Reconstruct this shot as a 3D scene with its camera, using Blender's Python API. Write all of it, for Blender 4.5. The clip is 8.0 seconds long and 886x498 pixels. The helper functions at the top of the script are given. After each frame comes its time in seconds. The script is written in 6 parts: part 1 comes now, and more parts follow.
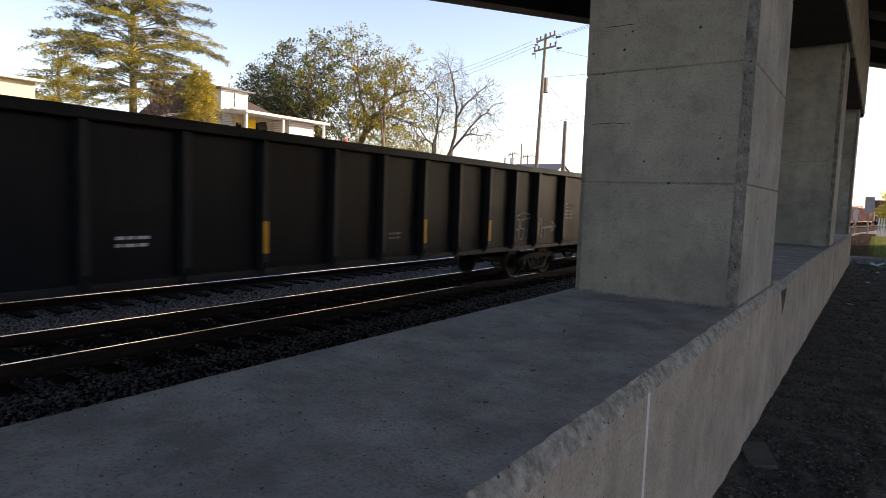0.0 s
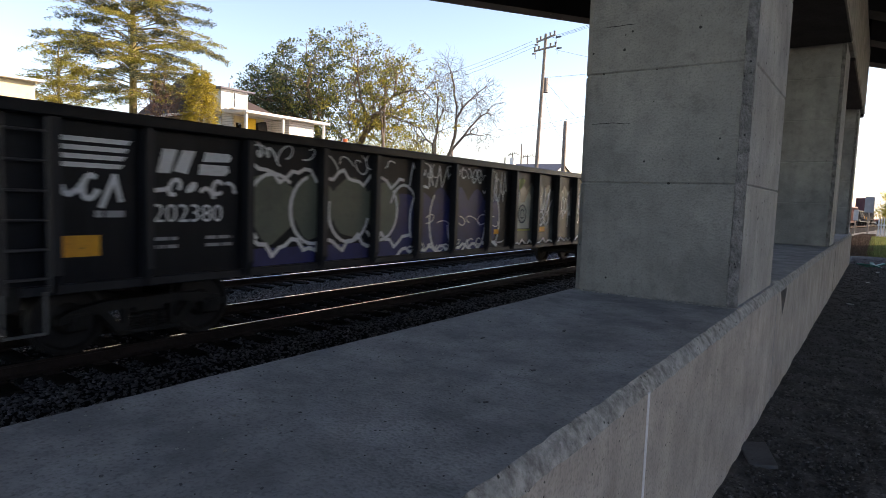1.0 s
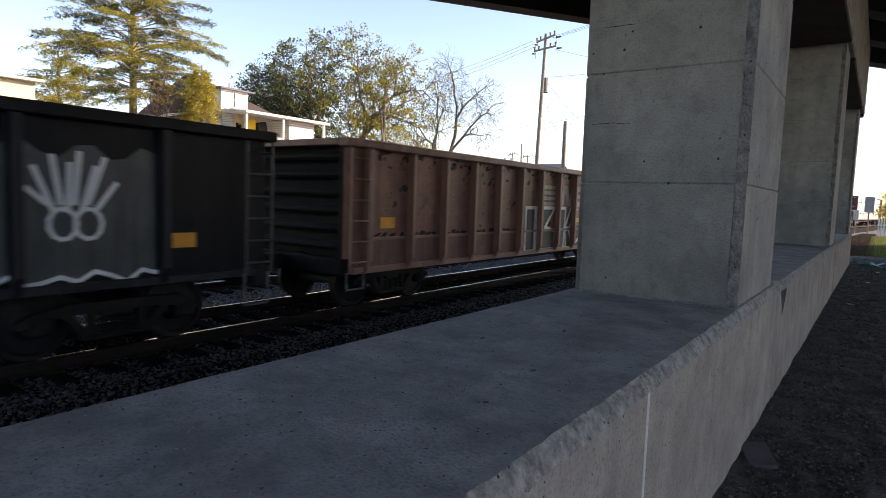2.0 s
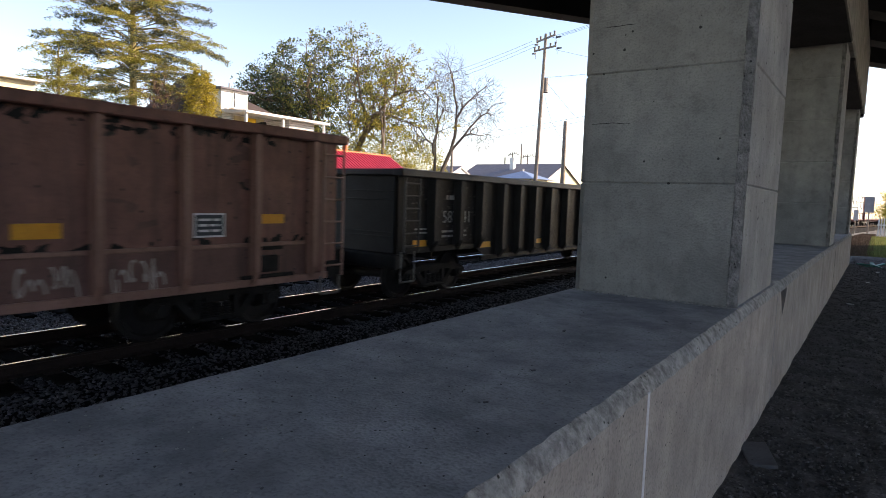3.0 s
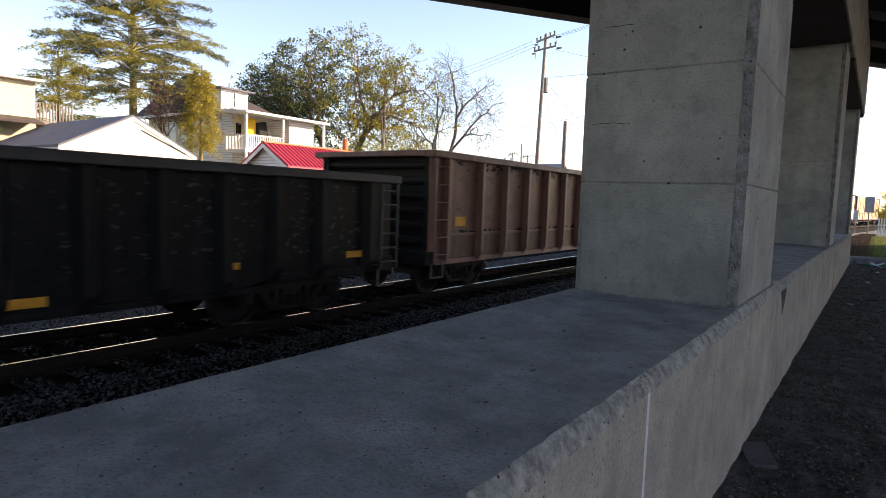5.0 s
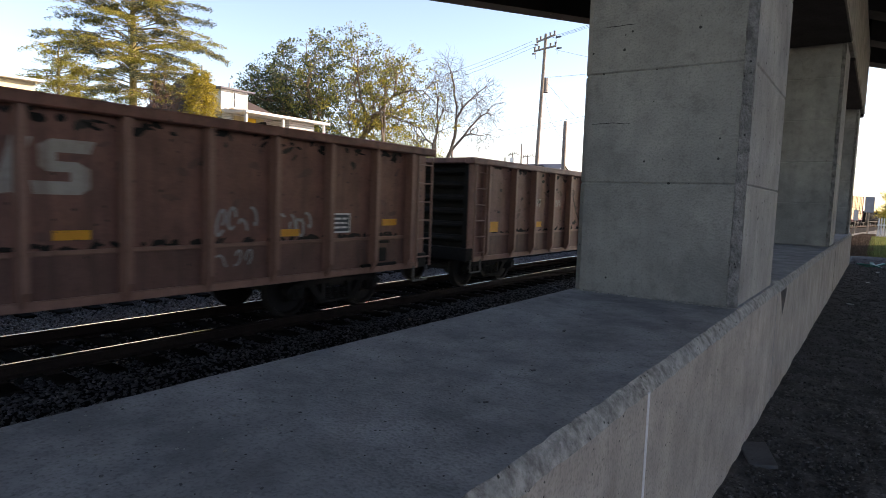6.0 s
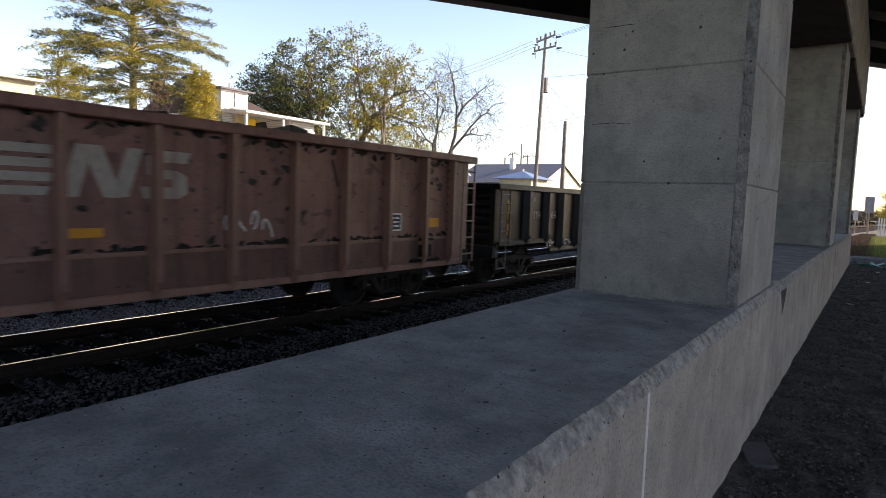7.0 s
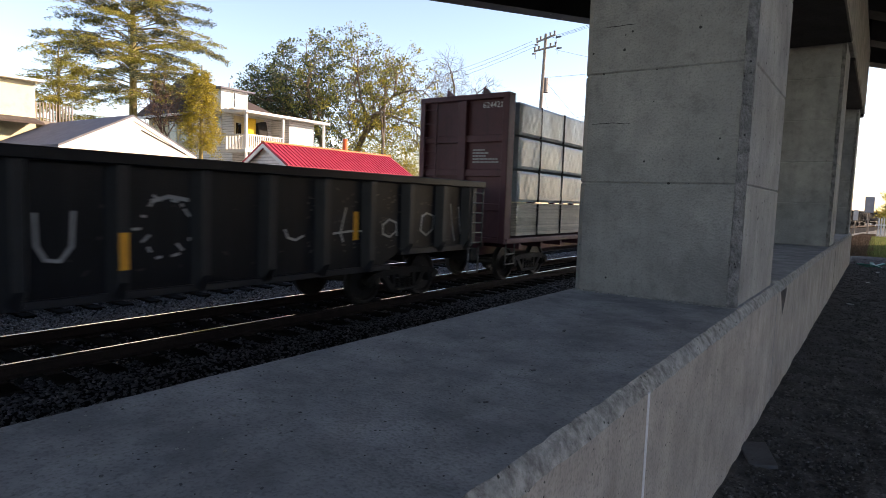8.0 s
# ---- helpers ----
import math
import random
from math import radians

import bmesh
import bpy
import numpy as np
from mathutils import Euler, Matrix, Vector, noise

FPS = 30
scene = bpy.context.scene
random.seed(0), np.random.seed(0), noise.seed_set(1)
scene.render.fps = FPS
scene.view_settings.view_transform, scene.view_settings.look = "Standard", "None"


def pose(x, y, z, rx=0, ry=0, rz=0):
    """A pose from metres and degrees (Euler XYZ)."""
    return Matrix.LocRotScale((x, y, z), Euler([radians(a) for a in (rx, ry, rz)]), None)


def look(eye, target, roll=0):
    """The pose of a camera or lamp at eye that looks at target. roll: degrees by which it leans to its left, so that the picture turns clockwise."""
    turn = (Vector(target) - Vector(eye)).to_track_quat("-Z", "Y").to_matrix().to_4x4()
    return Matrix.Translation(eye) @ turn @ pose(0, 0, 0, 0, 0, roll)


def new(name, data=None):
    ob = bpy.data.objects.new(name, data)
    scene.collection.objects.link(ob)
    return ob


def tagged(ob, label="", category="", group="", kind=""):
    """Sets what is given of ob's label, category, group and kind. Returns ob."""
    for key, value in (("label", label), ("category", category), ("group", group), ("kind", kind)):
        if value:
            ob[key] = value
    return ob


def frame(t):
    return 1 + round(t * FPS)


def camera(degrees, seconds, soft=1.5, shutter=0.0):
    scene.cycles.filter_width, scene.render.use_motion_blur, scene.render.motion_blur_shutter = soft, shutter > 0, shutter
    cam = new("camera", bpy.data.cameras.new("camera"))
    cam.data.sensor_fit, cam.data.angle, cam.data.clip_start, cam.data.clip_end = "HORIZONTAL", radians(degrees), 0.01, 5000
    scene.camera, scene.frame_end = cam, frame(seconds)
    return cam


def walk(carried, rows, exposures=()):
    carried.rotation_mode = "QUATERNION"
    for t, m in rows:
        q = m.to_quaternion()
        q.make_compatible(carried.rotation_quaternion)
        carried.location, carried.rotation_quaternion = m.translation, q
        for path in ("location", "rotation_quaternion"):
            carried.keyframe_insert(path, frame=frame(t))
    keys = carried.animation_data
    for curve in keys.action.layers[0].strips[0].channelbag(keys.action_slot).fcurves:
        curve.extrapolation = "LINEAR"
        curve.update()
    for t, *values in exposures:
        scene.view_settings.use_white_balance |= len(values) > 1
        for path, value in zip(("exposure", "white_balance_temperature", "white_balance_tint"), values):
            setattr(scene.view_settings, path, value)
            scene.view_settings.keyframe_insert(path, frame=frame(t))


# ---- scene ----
EYE = Vector((0.0, 0.0, 2.076))
YAW, PITCH, ROLL = radians(35.663), radians(4.796), 2.027
AIM = Vector((-math.sin(YAW) * math.cos(PITCH), math.cos(YAW) * math.cos(PITCH), -math.sin(PITCH)))
cam = camera(72.66, 8.0, soft=0.5, shutter=0.15)
walk(cam, [(0.0, look(EYE, EYE + AIM, ROLL)), (8.0, look(EYE, EYE + AIM, ROLL))],
     exposures=[(0.0, 1.08, 7500, 25), (0.35, 1.02, 6900, 23), (0.55, 1.0, 6900, 23), (0.85, 1.18, 6900, 23), (8.0, 1.18, 6900, 23)])

# ---- world and sun ----
SUN_FROM = Vector((0.96, 0.86, 0.49)).normalized()
world = bpy.data.worlds.new("world")
scene.world = world
world.use_nodes = True
_wn = world.node_tree
_sky = _wn.nodes.new("ShaderNodeTexSky")
_sky.sky_type = "NISHITA"
_sky.sun_disc = False
_sky.sun_elevation = math.asin(SUN_FROM.z)
_sky.sun_rotation = math.atan2(SUN_FROM.x, SUN_FROM.y)
_sky.air_density, _sky.dust_density, _sky.ozone_density = 1.0, 0.35, 1.0
_wn.links.new(_sky.outputs["Color"], _wn.nodes["Background"].inputs["Color"])
_wn.nodes["Background"].inputs["Strength"].default_value = 0.15
sun_data = bpy.data.lights.new("sun", "SUN")
sun_data.energy, sun_data.angle, sun_data.color = 5.0, radians(0.6), (1.0, 0.82, 0.58)
sun = new("sun", sun_data)
sun.matrix_world = look(SUN_FROM * 100, (0, 0, 0))

# ---- materials ----
MATS = {}


def paint(name, colour, second=None, scale=3.0, rough=0.8, bump=0.2, fine=60.0, metal=0.0, mix=0.5, spots=None, spot_scale=30.0,
          spot_size=0.16, streaks=None, streak_amount=0.5, piece=0.0, spec=0.5, speck=0.25):
    """A worn surface: two colours by broad noise, fine grain and relief, spots (holes or chips), streaks that run down, and a change from piece to piece."""
    m = bpy.data.materials.new(name)
    m.use_nodes = True
    n, l = m.node_tree.nodes, m.node_tree.links
    b = n["Principled BSDF"]
    b.inputs["Roughness"].default_value, b.inputs["Metallic"].default_value = rough, metal
    b.inputs["Specular IOR Level"].default_value = spec
    co = n.new("ShaderNodeTexCoord").outputs["Object"]

    def tex(size, detail=4.0, stretch=None, rough_noise=0.5):
        t = n.new("ShaderNodeTexNoise")
        t.inputs["Roughness"].default_value = rough_noise
        t.inputs["Scale"].default_value, t.inputs["Detail"].default_value = size, detail
        if stretch:
            mp = n.new("ShaderNodeMapping")
            mp.inputs["Scale"].default_value = stretch
            l.new(co, mp.inputs["Vector"])
            l.new(mp.outputs["Vector"], t.inputs["Vector"])
        else:
            l.new(co, t.inputs["Vector"])
        return t.outputs["Fac"]

    def ramp(src, lo, hi):
        r = n.new("ShaderNodeMapRange")
        r.inputs["From Min"].default_value, r.inputs["From Max"].default_value = lo, hi
        l.new(src, r.inputs["Value"])
        return r.outputs["Result"]

    def blend(a, c, fac):
        x = n.new("ShaderNodeMix")
        x.data_type = "RGBA"
        for sock, v in ((x.inputs["A"], a), (x.inputs["B"], c)):
            if isinstance(v, tuple):
                sock.default_value = (*v, 1)
            else:
                l.new(v, sock)
        if isinstance(fac, float):
            x.inputs["Factor"].default_value = fac
        else:
            l.new(fac, x.inputs["Factor"])
        return x.outputs["Result"]

    def scaled(src, k):
        x = n.new("ShaderNodeMath")
        x.operation = "MULTIPLY"
        l.new(src, x.inputs[0])
        x.inputs[1].default_value = k
        return x.outputs[0]

    second = second or tuple(c * 0.6 for c in colour)
    broad = tex(scale, 9.0, rough_noise=0.62)
    col = blend(colour, second, ramp(broad, 0.5 - 0.5 * mix, 0.5 + 0.5 * mix))
    grain = tex(fine, 3.0)
    col = blend(col, tuple(c * 0.6 for c in second), scaled(ramp(tex(scale * 5.3, 7.0, rough_noise=0.7), 0.52, 0.75), 0.6))
    col = blend(col, tuple(c * 0.55 for c in second), scaled(ramp(grain, 0.5, 0.72), speck))
    if streaks:
        col = blend(col, streaks, scaled(ramp(tex(1.0, 5.0, (7.0, 7.0, 0.6)), 0.52, 0.72), streak_amount))
    if spots:
        v = n.new("ShaderNodeTexVoronoi")
        v.inputs["Scale"].default_value = spot_scale
        l.new(co, v.inputs["Vector"])
        size = scaled(tex(spot_scale * 0.31, 1.0), spot_size * 1.4)
        less = n.new("ShaderNodeMath")
        less.operation = "LESS_THAN"
        l.new(v.outputs["Distance"], less.inputs[0])
        l.new(size, less.inputs[1])
        keep = n.new("ShaderNodeMath")
        keep.operation = "GREATER_THAN"
        keep.inputs[1].default_value = 0.62
        l.new(v.outputs["Color"], keep.inputs[0])
        both = n.new("ShaderNodeMath")
        both.operation = "MULTIPLY"
        l.new(less.outputs[0], both.inputs[0])
        l.new(keep.outputs[0], both.inputs[1])
        col = blend(col, spots, both.outputs[0])
    if piece:
        info = n.new("ShaderNodeObjectInfo").outputs["Random"]
        geo = n.new("ShaderNodeNewGeometry").outputs["Random Per Island"]
        add = n.new("ShaderNodeMath")
        add.operation = "ADD"
        l.new(info, add.inputs[0])
        l.new(geo, add.inputs[1])
        fr = n.new("ShaderNodeMath")
        fr.operation = "FRACT"
        l.new(add.outputs[0], fr.inputs[0])
        hs = n.new("ShaderNodeHueSaturation")
        l.new(ramp(fr.outputs[0], 0.0, 1.0), hs.inputs["Value"])
        mr = hs.inputs["Value"].links[0].from_node
        mr.inputs["To Min"].default_value, mr.inputs["To Max"].default_value = 1.0 - piece, 1.0 + piece
        l.new(col, hs.inputs["Color"])
        col = hs.outputs["Color"]
    l.new(col, b.inputs["Base Color"])
    rr = n.new("ShaderNodeMapRange")
    rr.inputs["To Min"].default_value, rr.inputs["To Max"].default_value = max(0.05, rough - 0.12), min(1.0, rough + 0.12)
    l.new(broad, rr.inputs["Value"])
    l.new(rr.outputs["Result"], b.inputs["Roughness"])
    if bump:
        bp = n.new("ShaderNodeBump")
        bp.inputs["Strength"].default_value, bp.inputs["Distance"].default_value = bump, 0.02
        sm = n.new("ShaderNodeMath")
        sm.operation = "ADD"
        l.new(grain, sm.inputs[0])
        l.new(broad, sm.inputs[1])
        l.new(sm.outputs[0], bp.inputs["Height"])
        l.new(bp.outputs["Normal"], b.inputs["Normal"])
    MATS[name] = m
    return m


def siding(name, colour, pitch):
    """Lapped boards: painted, each board a shallow wedge."""
    m = paint(name, colour, tuple(c * 0.86 for c in colour), 0.8, 0.6, 0.0)
    n, l = m.node_tree.nodes, m.node_tree.links
    sep = n.new("ShaderNodeSeparateXYZ")
    l.new(n.new("ShaderNodeTexCoord").outputs["Object"], sep.inputs[0])
    d = n.new("ShaderNodeMath")
    d.operation, d.inputs[1].default_value = "DIVIDE", pitch
    l.new(sep.outputs["Z"], d.inputs[0])
    f = n.new("ShaderNodeMath")
    f.operation = "FRACT"
    l.new(d.outputs[0], f.inputs[0])
    inv = n.new("ShaderNodeMath")
    inv.operation, inv.inputs[0].default_value = "SUBTRACT", 1.0
    l.new(f.outputs[0], inv.inputs[1])
    gap = n.new("ShaderNodeMath")
    gap.operation, gap.inputs[1].default_value = "LESS_THAN", 0.2
    l.new(f.outputs[0], gap.inputs[0])
    old = n["Principled BSDF"].inputs["Base Color"].links[0].from_socket
    mx = n.new("ShaderNodeMix")
    mx.data_type = "RGBA"
    l.new(gap.outputs[0], mx.inputs["Factor"])
    l.new(old, mx.inputs["A"])
    mx.inputs["B"].default_value = (*(c * 0.5 for c in colour), 1)
    l.new(mx.outputs["Result"], n["Principled BSDF"].inputs["Base Color"])
    bp = n.new("ShaderNodeBump")
    bp.inputs["Strength"].default_value, bp.inputs["Distance"].default_value = 1.0, 0.03
    l.new(inv.outputs[0], bp.inputs["Height"])
    l.new(bp.outputs["Normal"], n["Principled BSDF"].inputs["Normal"])
    return m


CONCRETE = paint("concrete", (0.365, 0.355, 0.335), (0.215, 0.212, 0.205), 1.9, 0.85, 0.4, 75.0, mix=0.30, spots=(0.035, 0.035, 0.034), spot_scale=24.0, spot_size=0.25, streaks=(0.20, 0.193, 0.185), streak_amount=0.4, speck=0.42)
STAINED = paint("stained_concrete", (0.27, 0.26, 0.245), (0.10, 0.097, 0.093), 12.0, 0.9, 1.0, 60.0, mix=0.3, spots=(0.02, 0.02, 0.02), spot_scale=30.0, spot_size=0.24)
LEDGE = paint("ledge_concrete", (0.345, 0.345, 0.358), (0.19, 0.192, 0.205), 3.4, 0.85, 0.3, 95.0, mix=0.26, spots=(0.04, 0.04, 0.04), spot_scale=30.0, spot_size=0.15, speck=0.6)
WALL_FACE = paint("wall_concrete", (0.46, 0.41, 0.36), (0.27, 0.24, 0.21), 2.8, 0.88, 0.5, 70.0, mix=0.4, spots=(0.055, 0.05, 0.045), spot_scale=38.0, spot_size=0.21, streaks=(0.19, 0.17, 0.145), streak_amount=0.45, speck=0.55)
CHIPPED = paint("chipped_concrete", (0.52, 0.51, 0.48), (0.20, 0.195, 0.18), 22.0, 0.95, 1.0, 90.0, mix=0.3, spots=(0.05, 0.05, 0.045), spot_scale=40.0, spot_size=0.25)
STEEL = paint("bridge_steel", (0.045, 0.047, 0.05), (0.028, 0.028, 0.03), 1.2, 0.7, 0.15, 30.0, spots=(0.22, 0.18, 0.16), spot_scale=6.0, spot_size=0.2)
DECK = paint("deck_concrete", (0.17, 0.165, 0.155), (0.10, 0.10, 0.095), 0.8, 0.9, 0.2, 30.0)
SEAL = paint("joint_seal", (0.75, 0.75, 0.76), (0.6, 0.6, 0.62), 8.0, 0.7, 0.1)
BALLAST = paint("ballast_stone", (0.12, 0.12, 0.132), (0.03, 0.03, 0.035), 9.0, 0.45, 0.3, 90.0, piece=0.95)
PATH_STONE = paint("path_stone", (0.085, 0.081, 0.080), (0.028, 0.027, 0.027), 9.0, 0.8, 0.3, 90.0, piece=0.85)
SHADED_BED = paint("ballast_bed", (0.016, 0.016, 0.017), (0.008, 0.008, 0.009), 14.0, 0.95, 0.6, 40.0, spec=0.05)
DIRT = paint("dirt", (0.066, 0.062, 0.062), (0.020, 0.019, 0.019), 4.2, 0.95, 1.0, 45.0, mix=0.26, spots=(0.15, 0.147, 0.145), spot_scale=34.0, spot_size=0.22, speck=0.6)
SOIL = paint("soil", (0.105, 0.102, 0.094), (0.065, 0.066, 0.058), 0.25, 0.95, 0.6, 9.0, mix=0.5)
RAIL_HEAD = paint("rail_head", (0.60, 0.66, 0.76), (0.52, 0.57, 0.66), 6.0, 0.22, 0.0, 80.0, metal=1.0)
RAIL_SIDE = paint("rail_rust", (0.040, 0.027, 0.022), (0.022, 0.015, 0.013), 5.0, 0.85, 0.3, spec=0.2)
TIE = paint("tie_wood", (0.020, 0.017, 0.015), (0.010, 0.009, 0.008), 4.0, 0.95, 0.5, 50.0, piece=0.3, spec=0.05)
BLACK_CAR = paint("black_car_paint", (0.0060, 0.0072, 0.0120), (0.0034, 0.0041, 0.0068), 1.3, 0.40, 0.15, 40.0, streaks=(0.014, 0.015, 0.019), streak_amount=0.4, spec=0.21)
# lighter black that puts the skylight on the posts into their colour
LIT_BLACK_POST = paint("lit_black_post", (0.021, 0.023, 0.029), (0.011, 0.012, 0.016), 2.0, 0.45, 0.15, 40.0, streaks=(0.032, 0.034, 0.038), streak_amount=0.5, spec=0.3)
GREY_CAR = paint("dusty_black_paint", (0.0135, 0.0128, 0.0142), (0.0065, 0.0062, 0.0072), 2.2, 0.44, 0.45, 24.0, streaks=(0.028, 0.026, 0.028), streak_amount=0.5, spec=0.15)
END_PLATE = paint("weathered_end_plate", (0.018, 0.018, 0.023), (0.010, 0.010, 0.014), 2.2, 0.6, 0.3, 30.0, streaks=(0.022, 0.022, 0.025), streak_amount=0.5)
CHORD = paint("scuffed_top_rail", (0.045, 0.043, 0.047), (0.020, 0.020, 0.024), 4.0, 0.5, 0.3, 30.0, streaks=(0.05, 0.048, 0.05), streak_amount=0.5)
# grey that stands in for the far panels' grazing reflection
SHEEN_GREY = paint("sheen_grey_spray", (0.095, 0.11, 0.112), (0.05, 0.058, 0.06), 2.6, 0.36, 0.0, streaks=(0.03, 0.032, 0.035), streak_amount=0.7)
BROWN_CAR = paint("brown_car_paint", (0.285, 0.128, 0.096), (0.155, 0.070, 0.054), 2.4, 0.5, 0.3, 30.0, spots=(0.03, 0.02, 0.016), spot_scale=9.0, spot_size=0.2, streaks=(0.085, 0.042, 0.032), streak_amount=0.6)
ROSE_CAR = paint("faded_brown_paint", (0.33, 0.165, 0.138), (0.19, 0.092, 0.075), 2.2, 0.5, 0.35, 30.0, spots=(0.03, 0.02, 0.018), spot_scale=9.0, spot_size=0.22, streaks=(0.10, 0.05, 0.04), streak_amount=0.6)
# paler copy of the brown paint: light on the posts put into colour
LIT_BROWN_POST = paint("lit_brown_post", (0.33, 0.185, 0.145), (0.24, 0.125, 0.095), 2.0, 0.5, 0.1, 30.0, streaks=(0.14, 0.07, 0.05), streak_amount=0.4)
GRIMY_BROWN = paint("grimy_brown_paint", (0.20, 0.098, 0.078), (0.115, 0.058, 0.046), 2.2, 0.55, 0.3, 30.0, spots=(0.03, 0.02, 0.018), spot_scale=8.0, spot_size=0.2, streaks=(0.05, 0.03, 0.025), streak_amount=0.6)
MAROON = paint("maroon_paint", (0.095, 0.022, 0.034), (0.065, 0.016, 0.025), 1.2, 0.6, 0.12, 30.0, streaks=(0.04, 0.012, 0.016))
UNDER = paint("grimy_shaded_steel", (0.018, 0.016, 0.015), (0.009, 0.008, 0.0075), 5.0, 0.75, 0.3, 40.0, spec=0.3)
WHEEL = paint("wheel_steel", (0.022, 0.019, 0.017), (0.012, 0.010, 0.010), 6.0, 0.6, 0.2, metal=0.3)
PALE_STEEL = paint("scuffed_rung", (0.15, 0.145, 0.14), (0.08, 0.078, 0.075), 9.0, 0.6, 0.2)
YELLOW = paint("reflector_yellow", (0.85, 0.40, 0.02), (0.70, 0.30, 0.02), 6.0, 0.5, 0.05, spots=(0.2, 0.09, 0.02), spot_scale=9.0, spot_size=0.14)
CREAM_PAINT = paint("worn_white_lettering", (0.52, 0.48, 0.44), (0.36, 0.31, 0.27), 3.0, 0.7, 0.05, streaks=(0.2, 0.12, 0.09))
WHITE_PAINT = paint("spray_white", (0.84, 0.85, 0.86), (0.7, 0.7, 0.72), 4.0, 0.6, 0.0)
GREY_SPRAY = paint("spray_grey", (0.44, 0.44, 0.45), (0.28, 0.28, 0.29), 3.0, 0.65, 0.0)
BLUE_SPRAY = paint("spray_blue", (0.020, 0.025, 0.17), (0.009, 0.012, 0.075), 2.2, 0.45, 0.0)
DULL_GREEN = paint("spray_dull_green", (0.15, 0.165, 0.12), (0.085, 0.10, 0.08), 1.5, 0.5, 0.0)
LIME_SPRAY = paint("spray_lime", (0.30, 0.34, 0.06), (0.16, 0.19, 0.05), 1.5, 0.6, 0.0)
SLATE_SPRAY = paint("spray_slate", (0.05, 0.065, 0.08), (0.03, 0.04, 0.05), 1.5, 0.6, 0.0)
WRAP = paint("lumber_wrap", (0.52, 0.61, 0.64), (0.40, 0.48, 0.51), 2.2, 0.3, 0.2, 5.0, streaks=(0.46, 0.54, 0.56), streak_amount=0.5)
CREAM_WRAP = paint("cream_wrap", (0.72, 0.66, 0.48), (0.6, 0.54, 0.38), 2.0, 0.5, 0.3, 5.0)
LUMBER = paint("lumber", (0.62, 0.50, 0.30), (0.48, 0.36, 0.20), 1.0, 0.75, 0.2, 60.0, piece=0.2)
GREY_LUMBER = paint("grey_lumber", (0.76, 0.72, 0.62), (0.58, 0.54, 0.46), 1.0, 0.75, 0.2, 60.0, piece=0.2)
WHITE_SIDING = siding("white_siding", (0.76, 0.75, 0.72), 0.14)
GREY_SIDING = siding("grey_siding", (0.80, 0.80, 0.80), 0.15)
CREAM_WALL = paint("cream_wall", (0.70, 0.64, 0.43), (0.64, 0.58, 0.39), 0.7, 0.8, 0.05)
TRIM = paint("white_trim", (0.80, 0.79, 0.75), (0.7, 0.69, 0.66), 3.0, 0.6, 0.05)
SHINGLE = paint("asphalt_shingle", (0.175, 0.172, 0.195), (0.125, 0.122, 0.14), 2.0, 0.9, 0.4, 14.0)
BROWN_SHINGLE = paint("brown_shingle", (0.085, 0.062, 0.052), (0.055, 0.042, 0.036), 2.0, 0.9, 0.4, 14.0)
RED_METAL = paint("red_metal_roof", (0.50, 0.04, 0.075), (0.40, 0.032, 0.06), 1.0, 0.4, 0.05)
ORANGE = paint("orange_metal", (0.70, 0.17, 0.03), (0.55, 0.12, 0.03), 2.0, 0.5, 0.05)
BLUE_METAL = paint("blue_metal_roof", (0.20, 0.29, 0.46), (0.16, 0.23, 0.38), 2.0, 0.45, 0.05)
POLE_WOOD = paint("pole_wood", (0.30, 0.265, 0.225), (0.19, 0.165, 0.14), 2.0, 0.9, 0.3, streaks=(0.10, 0.085, 0.075))
INSULATOR = paint("insulator_grey", (0.20, 0.19, 0.19), (0.12, 0.11, 0.11), 4.0, 0.5, 0.0)
WIRE = paint("cable_black", (0.03, 0.03, 0.03), (0.02, 0.02, 0.02), 4.0, 0.6, 0.0)
BARK = paint("bark", (0.20, 0.155, 0.10), (0.10, 0.078, 0.055), 3.0, 0.95, 0.4)
MOSSY_BARK = paint("mossy_bark", (0.30, 0.25, 0.09), (0.16, 0.125, 0.06), 2.0, 0.95, 0.4)
TWIG_BARK = paint("grey_brown_bark", (0.15, 0.125, 0.10), (0.085, 0.07, 0.058), 3.0, 0.95, 0.4)
PALE_BARK = paint("pale_bark", (0.22, 0.17, 0.12), (0.12, 0.095, 0.07), 3.0, 0.95, 0.4)
RED_TWIG = paint("reddish_twigs", (0.16, 0.085, 0.055), (0.09, 0.05, 0.035), 3.0, 0.95, 0.3)
LEAF_OLIVE = paint("olive_leaves", (0.27, 0.26, 0.045), (0.15, 0.165, 0.038), 0.5, 0.7, 0.0, piece=0.5)
LEAF_GOLD = paint("golden_leaves", (0.48, 0.385, 0.04), (0.33, 0.29, 0.04), 0.5, 0.7, 0.0, piece=0.45)
LEAF_GREEN = paint("green_leaves", (0.075, 0.105, 0.04), (0.04, 0.06, 0.026), 0.4, 0.7, 0.0, piece=0.5)
NEEDLES = paint("needles", (0.25, 0.25, 0.06), (0.37, 0.33, 0.055), 0.5, 0.75, 0.0, piece=0.4)
DARK_NEEDLES = paint("dark_needles", (0.07, 0.092, 0.066), (0.115, 0.125, 0.055), 0.5, 0.75, 0.0, piece=0.45)
GRASS = paint("grass", (0.12, 0.165, 0.05), (0.16, 0.16, 0.06), 0.5, 0.9, 0.0, piece=0.4)
WEED = paint("dry_weeds", (0.14, 0.09, 0.055), (0.09, 0.06, 0.04), 0.6, 0.9, 0.0, piece=0.4)
